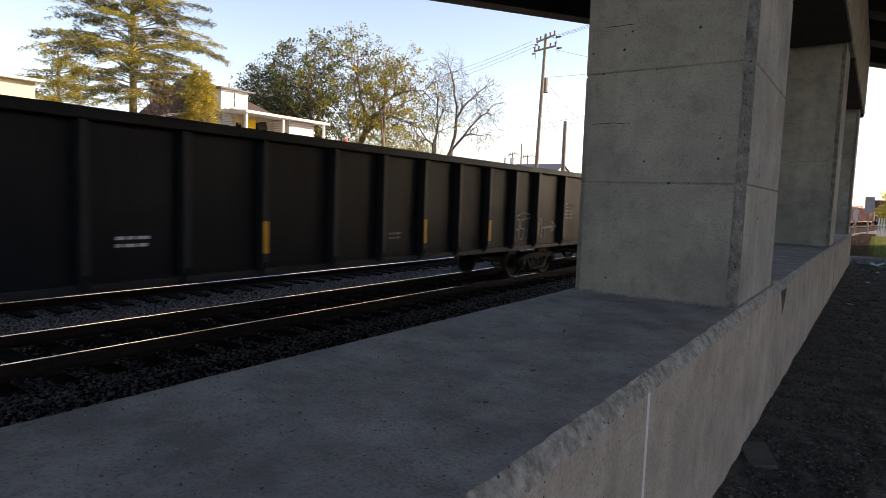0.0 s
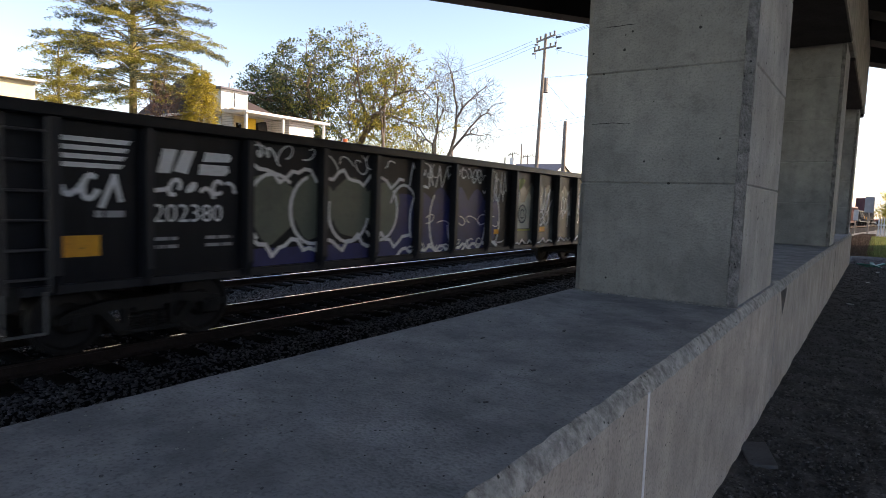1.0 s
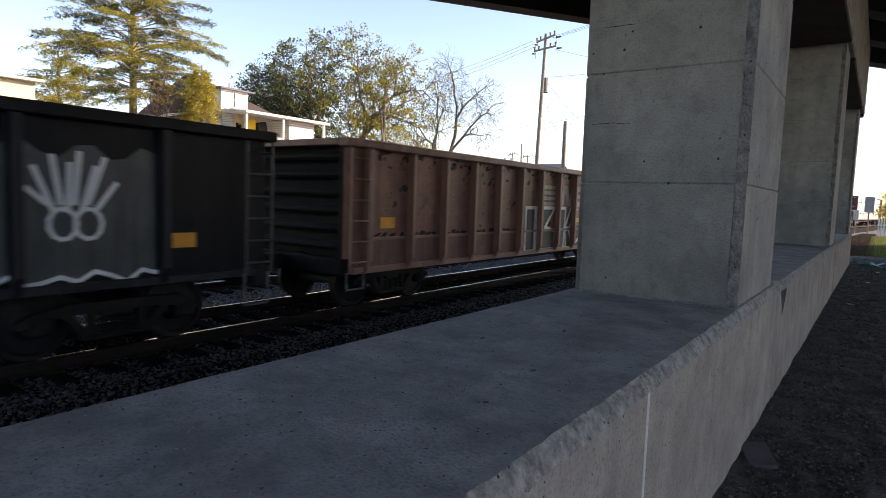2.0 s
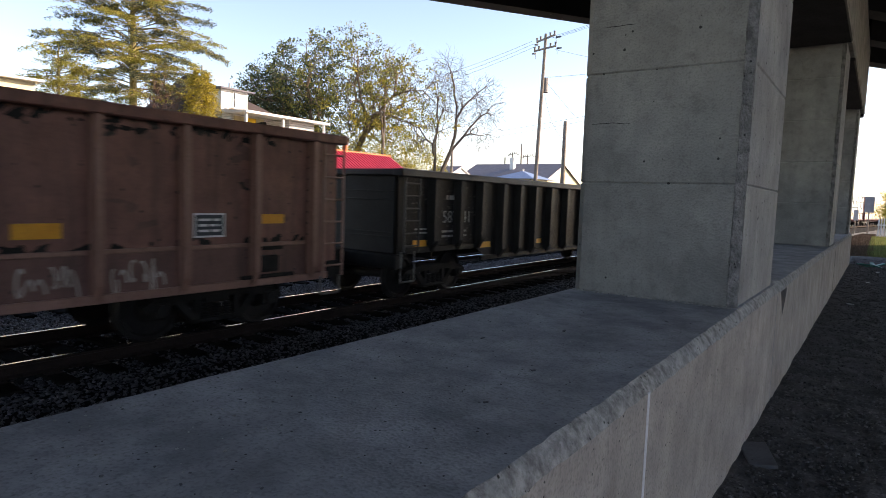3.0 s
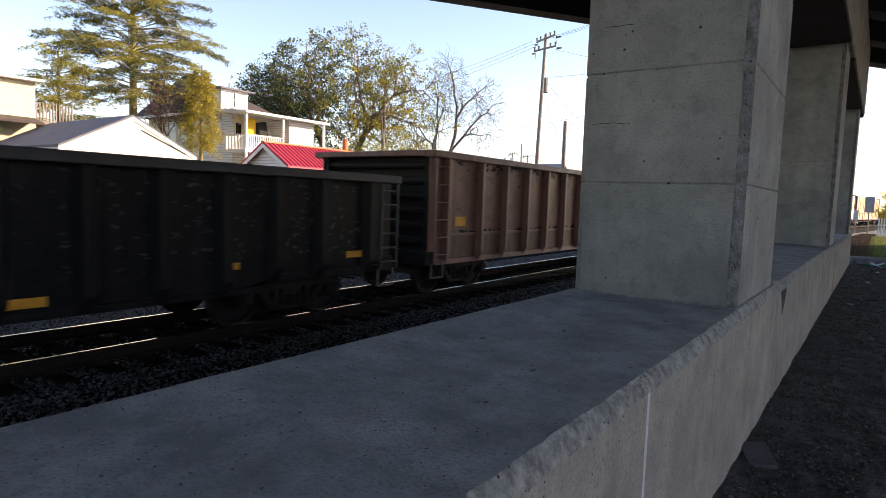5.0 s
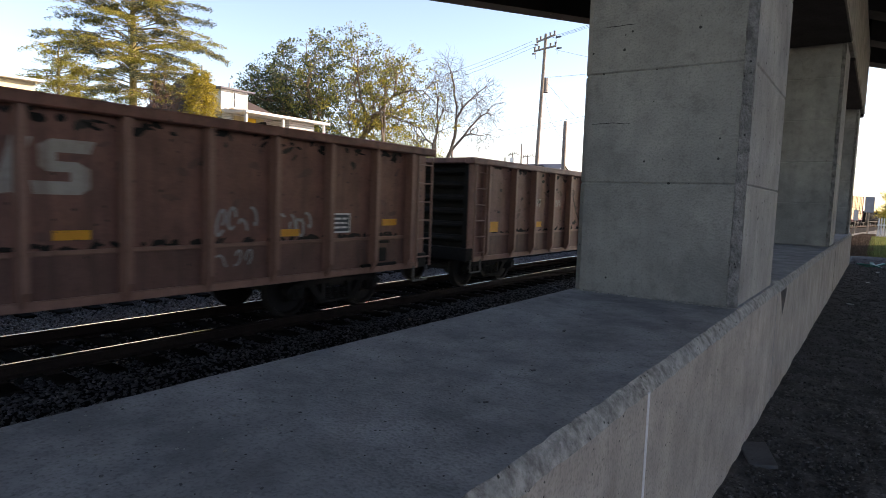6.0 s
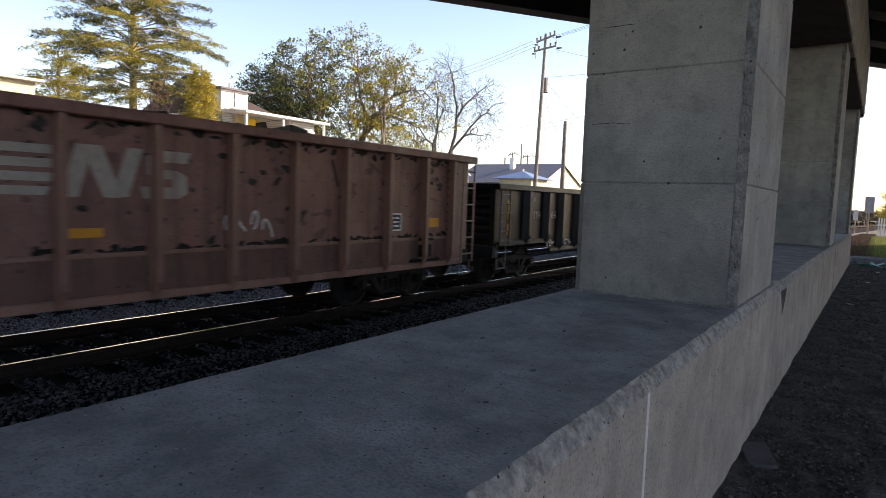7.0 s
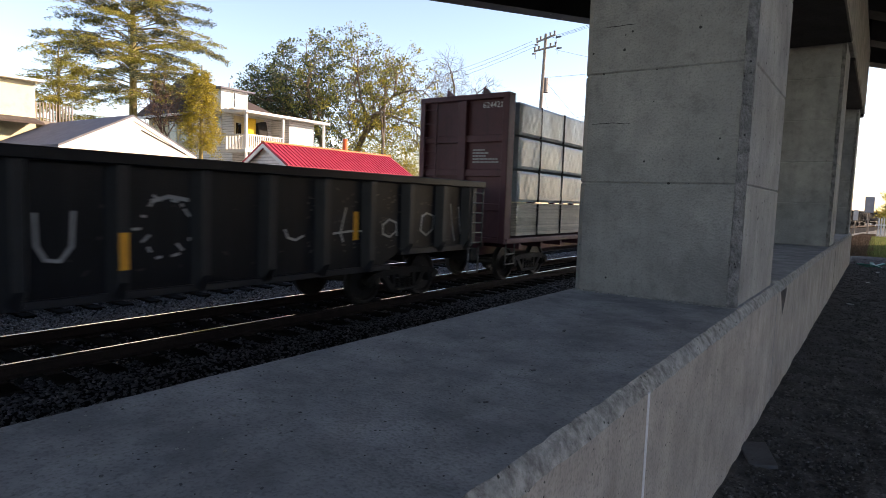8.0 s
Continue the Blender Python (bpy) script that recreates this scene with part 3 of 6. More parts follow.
for i in range(12):
    c = 0.25 + 1.77 * i
    gir = Geo()
    on_bridge(-60, 42, c - 0.24, c + 0.24, 7.0, 7.04, gir)
    on_bridge(-60, 42, c - 0.012, c + 0.012, 7.04, 8.15, gir)
    on_bridge(-60, 42, c - 0.22, c + 0.22, 8.15, 8.19, gir)
    gd = part("girder", gir, STEEL, bridge, "dark painted steel girder")
    st = Geo()
    for k in range(26):
        on_bridge(-60 + 4 * k, -59.98 + 4 * k, c - 0.18, c + 0.18, 7.04, 8.15, st)
    part("stiffeners", st, STEEL, gd)
slab = Geo()
on_bridge(-60, 42, -0.5, 20.6, 8.19, 8.45, slab)
part("deck_slab", slab, DECK, bridge)
for c0 in (-0.5, 20.3):
    par = Geo()
    on_bridge(-60, 42, c0, c0 + 0.3, 8.452, 9.35, par)
    part("parapet", par, CONCRETE, bridge)

# unseen dark bank added to keep low sky and sunlight off the cars
BLOCKER_BANK = paint("blocker_bank", (0.044, 0.045, 0.040), (0.026, 0.026, 0.024), 0.8, 0.95, 0.8, 6.0)
struct("bank", Geo().prism([(29.0, -0.4), (36.0, 6.9), (46.0, 6.9), (46.0, -0.4)], "y", -45.0, 60.0), BLOCKER_BANK, "unseen dark bank added to block low light", "bank")


# ---- rolling stock ----
WHEEL_R = 0.44
SHARED = {}
SPINS, CARS = [], []


def wheelset_mesh():
    if "wheelset" not in SHARED:
        g = Geo()
        prof = [(-0.01, 0.07), (0.05, 0.075), (0.045, 0.13), (0.0, 0.20), (0.0, 0.36), (0.05, 0.385), (0.05, WHEEL_R), (-0.05, WHEEL_R + 0.003), (-0.065, WHEEL_R + 0.026), (-0.085, WHEEL_R + 0.026), (-0.085, 0.385), (-0.03, 0.36), (-0.03, 0.18), (-0.06, 0.12), (-0.06, 0.07)]
        g.lathe([(x, r) for x, r in prof], 0.762, 0, 0, 28)
        g.lathe([(-x, r) for x, r in prof], -0.762, 0, 0, 28)
        g.tube((-0.98, 0, 0), (0.98, 0, 0), 0.08, n=12)
        for k in range(3):
            a = 2 * math.pi * k / 3
            for sx in (-0.985, 0.985):
                g.tube((sx, 0.045 * math.cos(a), 0.045 * math.sin(a)), (sx * 1.012, 0.045 * math.cos(a), 0.045 * math.sin(a)), 0.014, n=6)
        SHARED["wheelset"] = g.mesh("wheelset")
        SHARED["wheelset"].materials.append(WHEEL)
    return SHARED["wheelset"]


def sideframe_mesh():
    if "side" not in SHARED:
        g = Geo()
        top = [(-1.12, 0.50), (-0.98, 0.58), (-0.55, 0.66), (0.55, 0.66), (0.98, 0.58), (1.12, 0.50), (1.12, 0.42), (0.95, 0.46), (0.62, 0.52), (0.36, 0.54), (-0.36, 0.54), (-0.62, 0.52), (-0.95, 0.46), (-1.12, 0.42)]
        g.prism(top, "x", 0.93, 1.07)
        for sgn in (-1, 1):
            g.prism([(sgn * 0.70, 0.54), (sgn * 0.55, 0.54), (sgn * 0.30, 0.26), (sgn * 0.40, 0.20)], "x", 0.94, 1.06)
            g.prism([(sgn * 0.36, 0.55), (sgn * 0.27, 0.55), (sgn * 0.27, 0.24), (sgn * 0.36, 0.24)], "x", 0.95, 1.05)
            g.cham(0.90, 1.09, sgn * 0.89 - 0.13, sgn * 0.89 + 0.13, WHEEL_R - 0.12, WHEEL_R + 0.12, 0.03)
            g.tube((1.08, sgn * 0.89, WHEEL_R), (1.13, sgn * 0.89, WHEEL_R), 0.085, n=12)
        g.cham(0.93, 1.07, -0.42, 0.42, 0.19, 0.26, 0.015)
        SHARED["side"] = g.mesh("sideframe")
        SHARED["side"].materials.append(UNDER)
        sp = Geo()
        rings = [(0.26, 0.0)]
        for k in range(5):
            rings += [(0.262 + 0.037 * k, 0.05), (0.270 + 0.037 * k, 0.07), (0.284 + 0.037 * k, 0.07), (0.292 + 0.037 * k, 0.05)]
        rings.append((0.45, 0.0))
        sp.lathe(rings, 0, 0, 0, 10)
        sp.v = [(y, z, x) for x, y, z in sp.v]
        SHARED["springs"] = sp.mesh("spring")
        SHARED["springs"].materials.append(UNDER)
    return SHARED["side"], SHARED["springs"]


def truck(car, y):
    bol = Geo().cham(-1.05, 1.05, -0.2, 0.2, 0.46, 0.62, 0.02)
    bol.tube((0, 0, 0.6), (0, 0, 0.78), 0.2, n=12)
    bo = part("truck", bol, UNDER, car, "grimy steel truck", at=pose(0, y, 0))
    side, spr = sideframe_mesh()
    for rz in (0, 180):
        part("sideframe", side, UNDER, bo, at=pose(0, 0, 0, 0, 0, rz))
        for yy in (-0.17, 0.0, 0.17):
            part("spring", spr, UNDER, bo, at=pose(1.0 if rz == 0 else -1.0, yy, 0))
    for dy in (-0.89, 0.89):
        w = part("wheelset", wheelset_mesh(), WHEEL, bo, at=pose(0, dy, WHEEL_R))
        SPINS.append((w, dy))


def ladder(car, x, y0, y1, z0, z1, n, mat):
    g = Geo()
    for yy in (y0, y1):
        g.tube((x, yy, z0), (x, yy, z1), 0.022, n=6)
    for i in range(n):
        z = z0 + (z1 - z0) * (i + 0.5) / n
        g.tube((x, y0, z), (x, y1, z), 0.016, n=6)
    return part("ladder", g, mat, car)


def coupler(car, y, sgn):
    g = Geo().cham(-0.16, 0.16, min(y, y + sgn * 0.35), max(y, y + sgn * 0.35), 0.72, 1.0, 0.02)
    g.cham(-0.11, 0.11, min(y + sgn * 0.35, y + sgn * 0.66), max(y + sgn * 0.35, y + sgn * 0.66), 0.76, 0.98, 0.05)
    part("coupler", g, UNDER, car, "cast steel coupler")


def spray(seed, y0, y1, z0, z1, n, g, w, x, loops=True):
    """Loose hand-sprayed strokes inside a box: curls and slashes that spell nothing."""
    rng = random.Random(seed)
    for k in range(n):
        cy, cz = y0 + (y1 - y0) * (k + 0.5) / n, (z0 + z1) / 2
        hy, hz = (y1 - y0) / n * 0.62, (z1 - z0) / 2
        pts, a, turn = [], rng.uniform(0, 6.28), rng.choice((-1, 1)) * rng.uniform(2.5, 5.2)
        for i in range(13):
            t = i / 12
            r = 0.55 + 0.45 * math.sin(3.1 * t + a)
            pts.append((cy + hy * r * math.cos(a + turn * t) + hy * 0.5 * (t - 0.5), cz + hz * r * math.sin(a + turn * t * 1.2)))
        if not loops and rng.random() < 0.6:
            pts = [(cy - hy * rng.uniform(0.2, 1), z0), (cy + hy * rng.uniform(-0.3, 0.5), z1), (cy + hy * rng.uniform(0.3, 1), z0 + hz * rng.uniform(0, 1))]
        g.ribbon(pts, w, x)
    return g


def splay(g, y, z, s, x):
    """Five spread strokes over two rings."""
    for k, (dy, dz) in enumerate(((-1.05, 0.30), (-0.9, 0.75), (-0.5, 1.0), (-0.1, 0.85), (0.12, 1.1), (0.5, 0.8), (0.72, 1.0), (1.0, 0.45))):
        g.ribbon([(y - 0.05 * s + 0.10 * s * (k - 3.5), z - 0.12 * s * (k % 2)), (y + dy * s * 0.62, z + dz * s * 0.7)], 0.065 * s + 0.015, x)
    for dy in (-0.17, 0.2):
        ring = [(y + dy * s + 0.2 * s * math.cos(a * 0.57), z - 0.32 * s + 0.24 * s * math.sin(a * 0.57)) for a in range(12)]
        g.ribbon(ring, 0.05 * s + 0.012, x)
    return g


def stripes_mark(car, y0, y1, z0, z1, x, mat):
    """A railway's mark, as plain stripes and slanted blocks."""
    h, w = z1 - z0, y1 - y0
    shapes = []
    for k in range(4):
        z = z0 + h * (0.02 + 0.25 * k)
        shapes.append([(y0, z), (y0 + w * 0.40 + 0.05 * k, z), (y0 + w * 0.42 + 0.05 * k, z + h * 0.16), (y0, z + h * 0.16)])
    for form in ([(0.45, 0), (0.52, 0), (0.585, 1), (0.515, 1)], [(0.535, 1), (0.615, 1), (0.70, 0), (0.62, 0)], [(0.655, 0.02), (0.725, 0.02), (0.79, 1), (0.72, 1)],
                 [(0.79, 0), (0.96, 0), (1.0, 0.12), (1.0, 0.48), (0.95, 0.60), (0.875, 0.60), (0.875, 0.76), (1.0, 0.76), (1.02, 1.0), (0.86, 1.0), (0.81, 0.88), (0.81, 0.5), (0.84, 0.41), (0.925, 0.41), (0.925, 0.24), (0.78, 0.24)]):
        shapes.append([(y0 + w * a, z0 + h * b) for a, b in form])
    for k, o in enumerate(shapes):
        part("mark_block", Geo().patch(o, x + 0.0003 * (k % 3)), mat, car, "worn white painted block")


def bars(g, y0, y1, z0, z1, n, x, seed=1):
    rng = random.Random(seed)
    for k in range(n):
        z = z1 - (z1 - z0) * (k + 0.5) / n
        h = (z1 - z0) / n * 0.22
        y = y0
        while y < y1:
            e = min(y1, y + rng.uniform(0.05, 0.22))
            g.patch([(y, z - h), (e, z - h), (e, z + h), (y, z + h)], x)
            y = e + 0.03
    return g


def gondola(name, label, start, length, z0, z1, posts, body_mat, post_mat, post_w=0.10, taper=0.0, rib=None, plates=(), belly=0.0, chord_mat=None, panel_drop=0.10, flush=False):
    """An open freight car; y runs from its leading end; z from the rail. Side sheets, ribs, chords, ends, floor, ladders, trucks."""
    car = thing(name, label, "freight car", group="cars of the train")
    h = length / 2
    Y = lambda y: y - h
    chord_mat = chord_mat or body_mat
    for sx in (-1, 1):
        a, b = sorted((sx * 1.50, sx * 1.525))
        if belly:
            outline = [(Y(0.10), z0 + belly + panel_drop), (Y(2.6), z0 + belly + panel_drop), (Y(3.2), z0 + panel_drop), (Y(length - 3.2), z0 + panel_drop),
                       (Y(length - 2.6), z0 + belly + panel_drop), (Y(length - 0.10), z0 + belly + panel_drop), (Y(length - 0.10), z1 - 0.05), (Y(0.10), z1 - 0.05)]
            part("side_sheet", Geo().prism(outline, "x", a, b), body_mat, car)
        else:
            part("side_sheet", Geo().box(a, b, Y(0.10), Y(length - 0.10), z0 + panel_drop, z1 - 0.05), body_mat, car)
    # end sheets near-black: the shade between cars is put into their colour
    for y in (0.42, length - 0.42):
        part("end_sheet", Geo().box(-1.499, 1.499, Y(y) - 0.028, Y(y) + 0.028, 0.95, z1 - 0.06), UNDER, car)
    part("floor_plate", Geo().box(-1.499, 1.499, Y(0.46), Y(length - 0.46), 1.02, 1.10), UNDER, car)
    chord = Geo()
    for sx in (-1, 1):
        a, b = sorted((sx * 1.45, sx * 1.70))
        chord.cham(a, b, Y(0.0), Y(length), z1 - 0.14, z1, 0.015)
    for y in (0.0, length - 0.45):
        chord.cham(-1.45, 1.45, Y(y), Y(y + 0.45) , z1 - 0.12, z1 - 0.004, 0.012)
    part("top_chord", chord, chord_mat, car, "scuffed steel top rail")
    for sx in (-1, 1):
        a, b = sorted((sx * 1.48, sx * 1.57))
        sill = Geo().cham(a, b, Y(0.3), Y(length - 0.3), z0 + belly, z0 + belly + 0.11, 0.01) if not belly else Geo().cham(a, b, Y(3.0), Y(length - 3.0), z0 + 0.0, z0 + 0.10, 0.01)
        if belly:
            for y in (0.3, length - 2.7):
                sill.cham(a, b, Y(y), Y(y + 2.4), z0 + belly, z0 + belly + 0.12, 0.01)
        part("side_sill", sill, post_mat, car)
    centre = Geo().cham(-0.2, 0.2, Y(0.3), Y(length - 0.3), 0.68, 1.02, 0.02)
    for k in range(int(length / 2.4)):
        centre.box(-1.5, 1.5, Y(1.2 + 2.4 * k), Y(1.24 + 2.4 * k), 0.86, 1.03)
    part("centre_sill", centre, UNDER, car)
    # ribs: one mesh for each pair of ends of the post's height, shared by all alike
    for y in posts:
        low = z0 + (belly if (y < 2.9 or y > length - 2.9) else 0.0)
        key = (name, start, round(low, 2))
        if key not in SHARED:
            g = Geo()
            w, o = post_w / 2, post_w / 2 + taper
            prof = [(1.52, -o), (1.68, -w), (1.68, w), (1.52, o)]
            g.prism(prof, "z", low + 0.22, z1 - 0.135)
            n = len(g.v)
            foot = [(1.52, -o), (1.56, -w * 0.9), (1.56, w * 0.9), (1.52, o)]
            g.add([(x, yy, low) for x, yy in foot] + [(x, yy, low + 0.22) for x, yy in prof],
                  [(0, 1, 5, 4), (1, 2, 6, 5), (2, 3, 7, 6), (3, 2, 1, 0)])
            me = g.mesh("side_post")
            me.materials.append(post_mat)
            SHARED[key] = me
        part("side_post", SHARED[key], post_mat, car, at=pose(0, Y(y), 0))
        part("side_post", SHARED[key], post_mat, car, at=pose(0, Y(y), 0, 0, 0, 180))
    if rib:
        for sx in (-1, 1):
            for ya, yb in zip([0.5] + list(posts), list(posts) + [length - 0.5]):
                if yb - ya < 0.3:
                    continue
                a, b = sorted((sx * 1.52, sx * 1.56))
                part("lower_panel", Geo().box(*sorted((sx * 1.526, sx * 1.531)), Y(ya) + 0.075, Y(yb) - 0.075, z0 + panel_drop + 0.01, rib - 0.04), GRIMY_BROWN, car)
                part("side_rib", Geo().cham(a, b, Y(ya) + 0.09, Y(yb) - 0.09, rib - 0.035, rib + 0.02, 0.008), post_mat, car)
    # end posts and cross ribs of the two ends, shade between cars painted in
    for y, sgn in ((0.0, 1), (length, -1)):
        e = Geo()
        for sx in (-1.42, -0.5, 0.5, 1.42) if flush else (-1.42, 1.42):
            e.box(sx - 0.05, sx + 0.05, *sorted((Y(y + sgn * 0.12), Y(y + sgn * 0.42))), 0.9, z1 - 0.13)
        for z in () if flush else np.linspace(1.2, z1 - 0.28, 6):
            e.cham(-1.42, 1.42, *sorted((Y(y + sgn * 0.16), Y(y + sgn * 0.40))), z - 0.075, z + 0.075, 0.05)
        for z in np.linspace(1.2, z1 - 0.5, 4) if flush else ():
            e.box(0.47 if flush else -1.42, 1.42, *sorted((Y(y + sgn * 0.22), Y(y + sgn * 0.40))), z - 0.05, z + 0.05)
        e.cham(-1.55, 1.55, *sorted((Y(y + sgn * 0.02), Y(y + sgn * 0.3))), 0.72, 1.0, 0.02)
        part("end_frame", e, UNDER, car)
        if flush:
            wide = 1.44 if flush == "full" else 0.44
            plate = Geo().box(-1.44, wide, *sorted((Y(y + sgn * 0.085), Y(y + sgn * 0.119))), 1.02, z1 - 0.135)
            end_plate = part("end_plate", plate, END_PLATE, car, "flat weathered grey end plate")
            for z in (1.32, 1.40, 2.02, z1 - 0.42):
                part("seam", Geo().cham(-1.44, wide, *sorted((Y(y + sgn * 0.07), Y(y + sgn * 0.0849))), z - 0.012, z + 0.012, 0.004), END_PLATE, end_plate)
            part("grab_handle", Geo().cham(-1.0, -0.6, *sorted((Y(y + sgn * 0.02), Y(y + sgn * 0.0849))), z1 - 0.36, z1 - 0.28, 0.01), UNDER, end_plate)
        coupler(car, Y(y), -sgn)
        lo = z0 + belly + 0.05
        # black cars' ladders take a paler colour in place of glare on the rungs
        ladder(car, 1.69, *sorted((Y(y + sgn * 0.10), Y(y + sgn * 0.52))), lo, z1 - 0.15, 6, CHORD if body_mat in (BLACK_CAR, GREY_CAR) else post_mat)
        step = Geo()
        step.tube((1.62, Y(y + sgn * 0.10), lo), (1.62, Y(y + sgn * 0.10), 0.48), 0.018, n=6)
        step.tube((1.62, Y(y + sgn * 0.50), lo), (1.62, Y(y + sgn * 0.50), 0.48), 0.018, n=6)
        step.tube((1.62, Y(y + sgn * 0.10), 0.48), (1.62, Y(y + sgn * 0.50), 0.48), 0.018, n=6)
        part("stirrup_step", step, PALE_STEEL, car)
        truck(car, Y(y + sgn * 1.95))
    for ya, yb, za, zb in plates:
        part("reflector_plate", Geo().cham(*((1.681, 1.692) if any(abs((ya + yb) / 2 - q) < 0.06 for q in posts) else (1.528, 1.540)), Y(ya), Y(yb), za, zb, 0.003), YELLOW, car, "yellow reflective plate")
    CARS.append((car, start, length))
    return car, Y


def scrap(car, Y, spots, z1):
    """Odd pieces that stand above the rim."""
    for k, (y, w, hgt, x) in enumerate(spots):
        g = Geo()
        rng = random.Random(k + int(y * 10))
        for i in range(5):
            m = pose(x + rng.uniform(-0.3, 0.3), Y(y) + rng.uniform(-w / 2, w / 2), z1 - 0.42 + rng.uniform(0, 0.06), rng.uniform(-9, 9), rng.uniform(-8, 8), rng.uniform(-30, 30))
            g.cham(-0.3, 0.3, -w * 0.32, w * 0.32, -0.1, 0.3 + hgt * rng.uniform(0.6, 1.0), 0.03, m)
        g.box(x - 0.4, x + 0.4, Y(y) - w * 0.4, Y(y) + w * 0.4, 1.1, z1 - 0.2)
        part("scrap_load", g, SCRAP, car, "dark scrap metal load")


# tall black cars
bposts = [0.60, 1.62, 3.05, 4.45, 5.68, 6.90, 8.10, 9.48, 10.66, 11.84, 13.04, 14.23, 15.43, 16.61, 18.20]
aposts = bposts
carA, YA = gondola("gondola_car", "tall black open freight car with white tags", -2.6, 19.85, 0.86, 2.94, aposts, BLACK_CAR, LIT_BLACK_POST, 0.10, flush=True,
                   plates=[(14.185, 14.275, 1.16, 1.62), (11.795, 11.885, 1.20, 1.66), (8.055, 8.145, 1.20, 1.66), (16.575, 16.645, 1.25, 1.56)])
g = Geo()
for pts in ([(15.62, 1.12), (15.70, 1.62), (15.86, 1.62), (15.88, 1.12)], [(15.64, 1.36), (15.87, 1.38)], [(16.14, 1.62), (15.96, 1.60), (15.95, 1.40), (16.12, 1.38), (16.10, 1.14), (15.96, 1.13)],
            [(16.20, 1.64), (16.46, 1.66)], [(16.32, 1.64), (16.31, 1.12)], [(15.74, 1.70), (16.05, 1.80), (16.44, 1.74)],
            [(16.72, 1.64), (16.76, 1.14), (16.86, 1.50), (16.94, 1.14), (17.0, 1.66)], [(17.1, 1.64), (17.11, 1.14)], [(17.1, 1.40), (17.3, 1.40)], [(17.3, 1.62), (17.31, 1.14)]):
    g.ribbon([(YA(a), b) for a, b in pts], 0.042, 1.531)
g.ribbon([(YA(17.2), 1.40), (YA(18.0), 1.42)], 0.05, 1.531)
g.ribbon([(YA(17.7), 1.55), (YA(18.0), 1.42), (YA(17.7), 1.30)], 0.05, 1.532)
part("spray_tag", g, GREY_SPRAY, carA, "grey sprayed tag with an arrow")
g = bars(Geo(), YA(18.45), YA(18.75), 1.6, 2.1, 5, 1.53, 3)
bars(g, YA(18.85), YA(19.1), 1.6, 2.1, 5, 1.53, 4)
bars(g, YA(10.95), YA(11.28), 1.28, 1.44, 2, 1.53, 4)
part("stencil_block", g, GREY_SPRAY, carA, "small stencilled data lines")

g = bars(Geo(), YA(6.08), YA(6.48), 1.34, 1.52, 2, 1.53, 7)
part("stencil_block", g, WHITE_PAINT, carA, "small white stencilled label")

carB, YB = gondola("gondola_car", "tall black open freight car covered in blue and white graffiti", 18.56, 19.85, 0.88, 2.93, bposts, BLACK_CAR, LIT_BLACK_POST, 0.10, flush=True,
                   plates=[(0.66, 1.10, 1.28, 1.52), (12.02, 12.48, 1.29, 1.42), (15.39, 15.83, 1.28, 1.41), (18.33, 18.66, 1.33, 1.52), (9.86, 10.06, 1.29, 1.40)])
X0 = 1.527
# grey graffiti ground with panel sheen painted in, bay by bay, wavy lower edge
for ya, yb in zip(bposts[8:-1], bposts[9:]):
    low = [(YB(ya + 0.07 + (yb - ya - 0.14) * i / 8), 1.02 + 0.06 * math.sin(2.3 * i + ya) + 0.03 * math.sin(5 * i)) for i in range(9)]
    top = [(YB(ya + 0.07 + (yb - ya - 0.14) * i / 8), 2.46 + 0.10 * math.sin(1.7 * i + 2 * ya)) for i in range(8, -1, -1)]
    part("spray_ground", Geo().patch(low + top, X0 - 0.001), SHEEN_GREY, carB, "grey sprayed ground with panel sheen painted in")
    edge = Geo().ribbon([(a, b + 0.02) for a, b in low], 0.05, X0 + 0.005)
    part("spray_edge", edge, WHITE_PAINT, carB, "wavy white sprayed edge")
g = Geo()
for k in range(4):
    z = 2.28 + 0.095 * k
    part("mark_stripe", Geo().patch([(YB(0.70), z), (YB(1.34 + 0.03 * k), z), (YB(1.38 + 0.03 * k), z + 0.055), (YB(0.70), z + 0.055)], X0), WHITE_PAINT, carB, "white painted stripe")
for o in ([(1.78, 2.27), (1.95, 2.27), (2.05, 2.57), (1.86, 2.57)], [(2.0, 2.30), (2.18, 2.27), (2.30, 2.57), (2.12, 2.57)],
          [(2.34, 2.27), (2.72, 2.27), (2.80, 2.33), (2.78, 2.41), (2.36, 2.41)], [(2.40, 2.44), (2.80, 2.46), (2.84, 2.52), (2.80, 2.57), (2.44, 2.57)]):
    part("mark_block", Geo().patch([(YB(a), b) for a, b in o], X0), WHITE_PAINT, carB, "white painted block")
letters("202380", 0.23, YB(1.72), 1.66, X0, WHITE_PAINT, carB, "car_number")
g = bars(Geo(), YB(1.05), YB(1.4), 1.67, 1.85, 1, X0, 8)
bars(g, YB(1.72), YB(2.05), 1.30, 1.5, 2, X0, 2)
bars(g, YB(2.45), YB(2.85), 1.30, 1.5, 2, X0, 5)
part("stencil_block", g, GREY_SPRAY, carB, "small stencilled data lines")
g = Geo()
spray(11, YB(0.72), YB(1.35), 1.85, 2.2, 3, g, 0.06, X0 + 0.001, False)
spray(12, YB(1.72), YB(2.95), 1.95, 2.2, 6, g, 0.05, X0 + 0.001)
spray(13, YB(3.15), YB(3.55), 2.5, 2.8, 2, g, 0.04, X0 + 0.001)
spray(14, YB(6.7), YB(9.9), 2.35, 2.75, 9, g, 0.022, X0 + 0.002)
spray(17, YB(9.3), YB(10.4), 2.0, 2.6, 4, g, 0.024, X0 + 0.002)
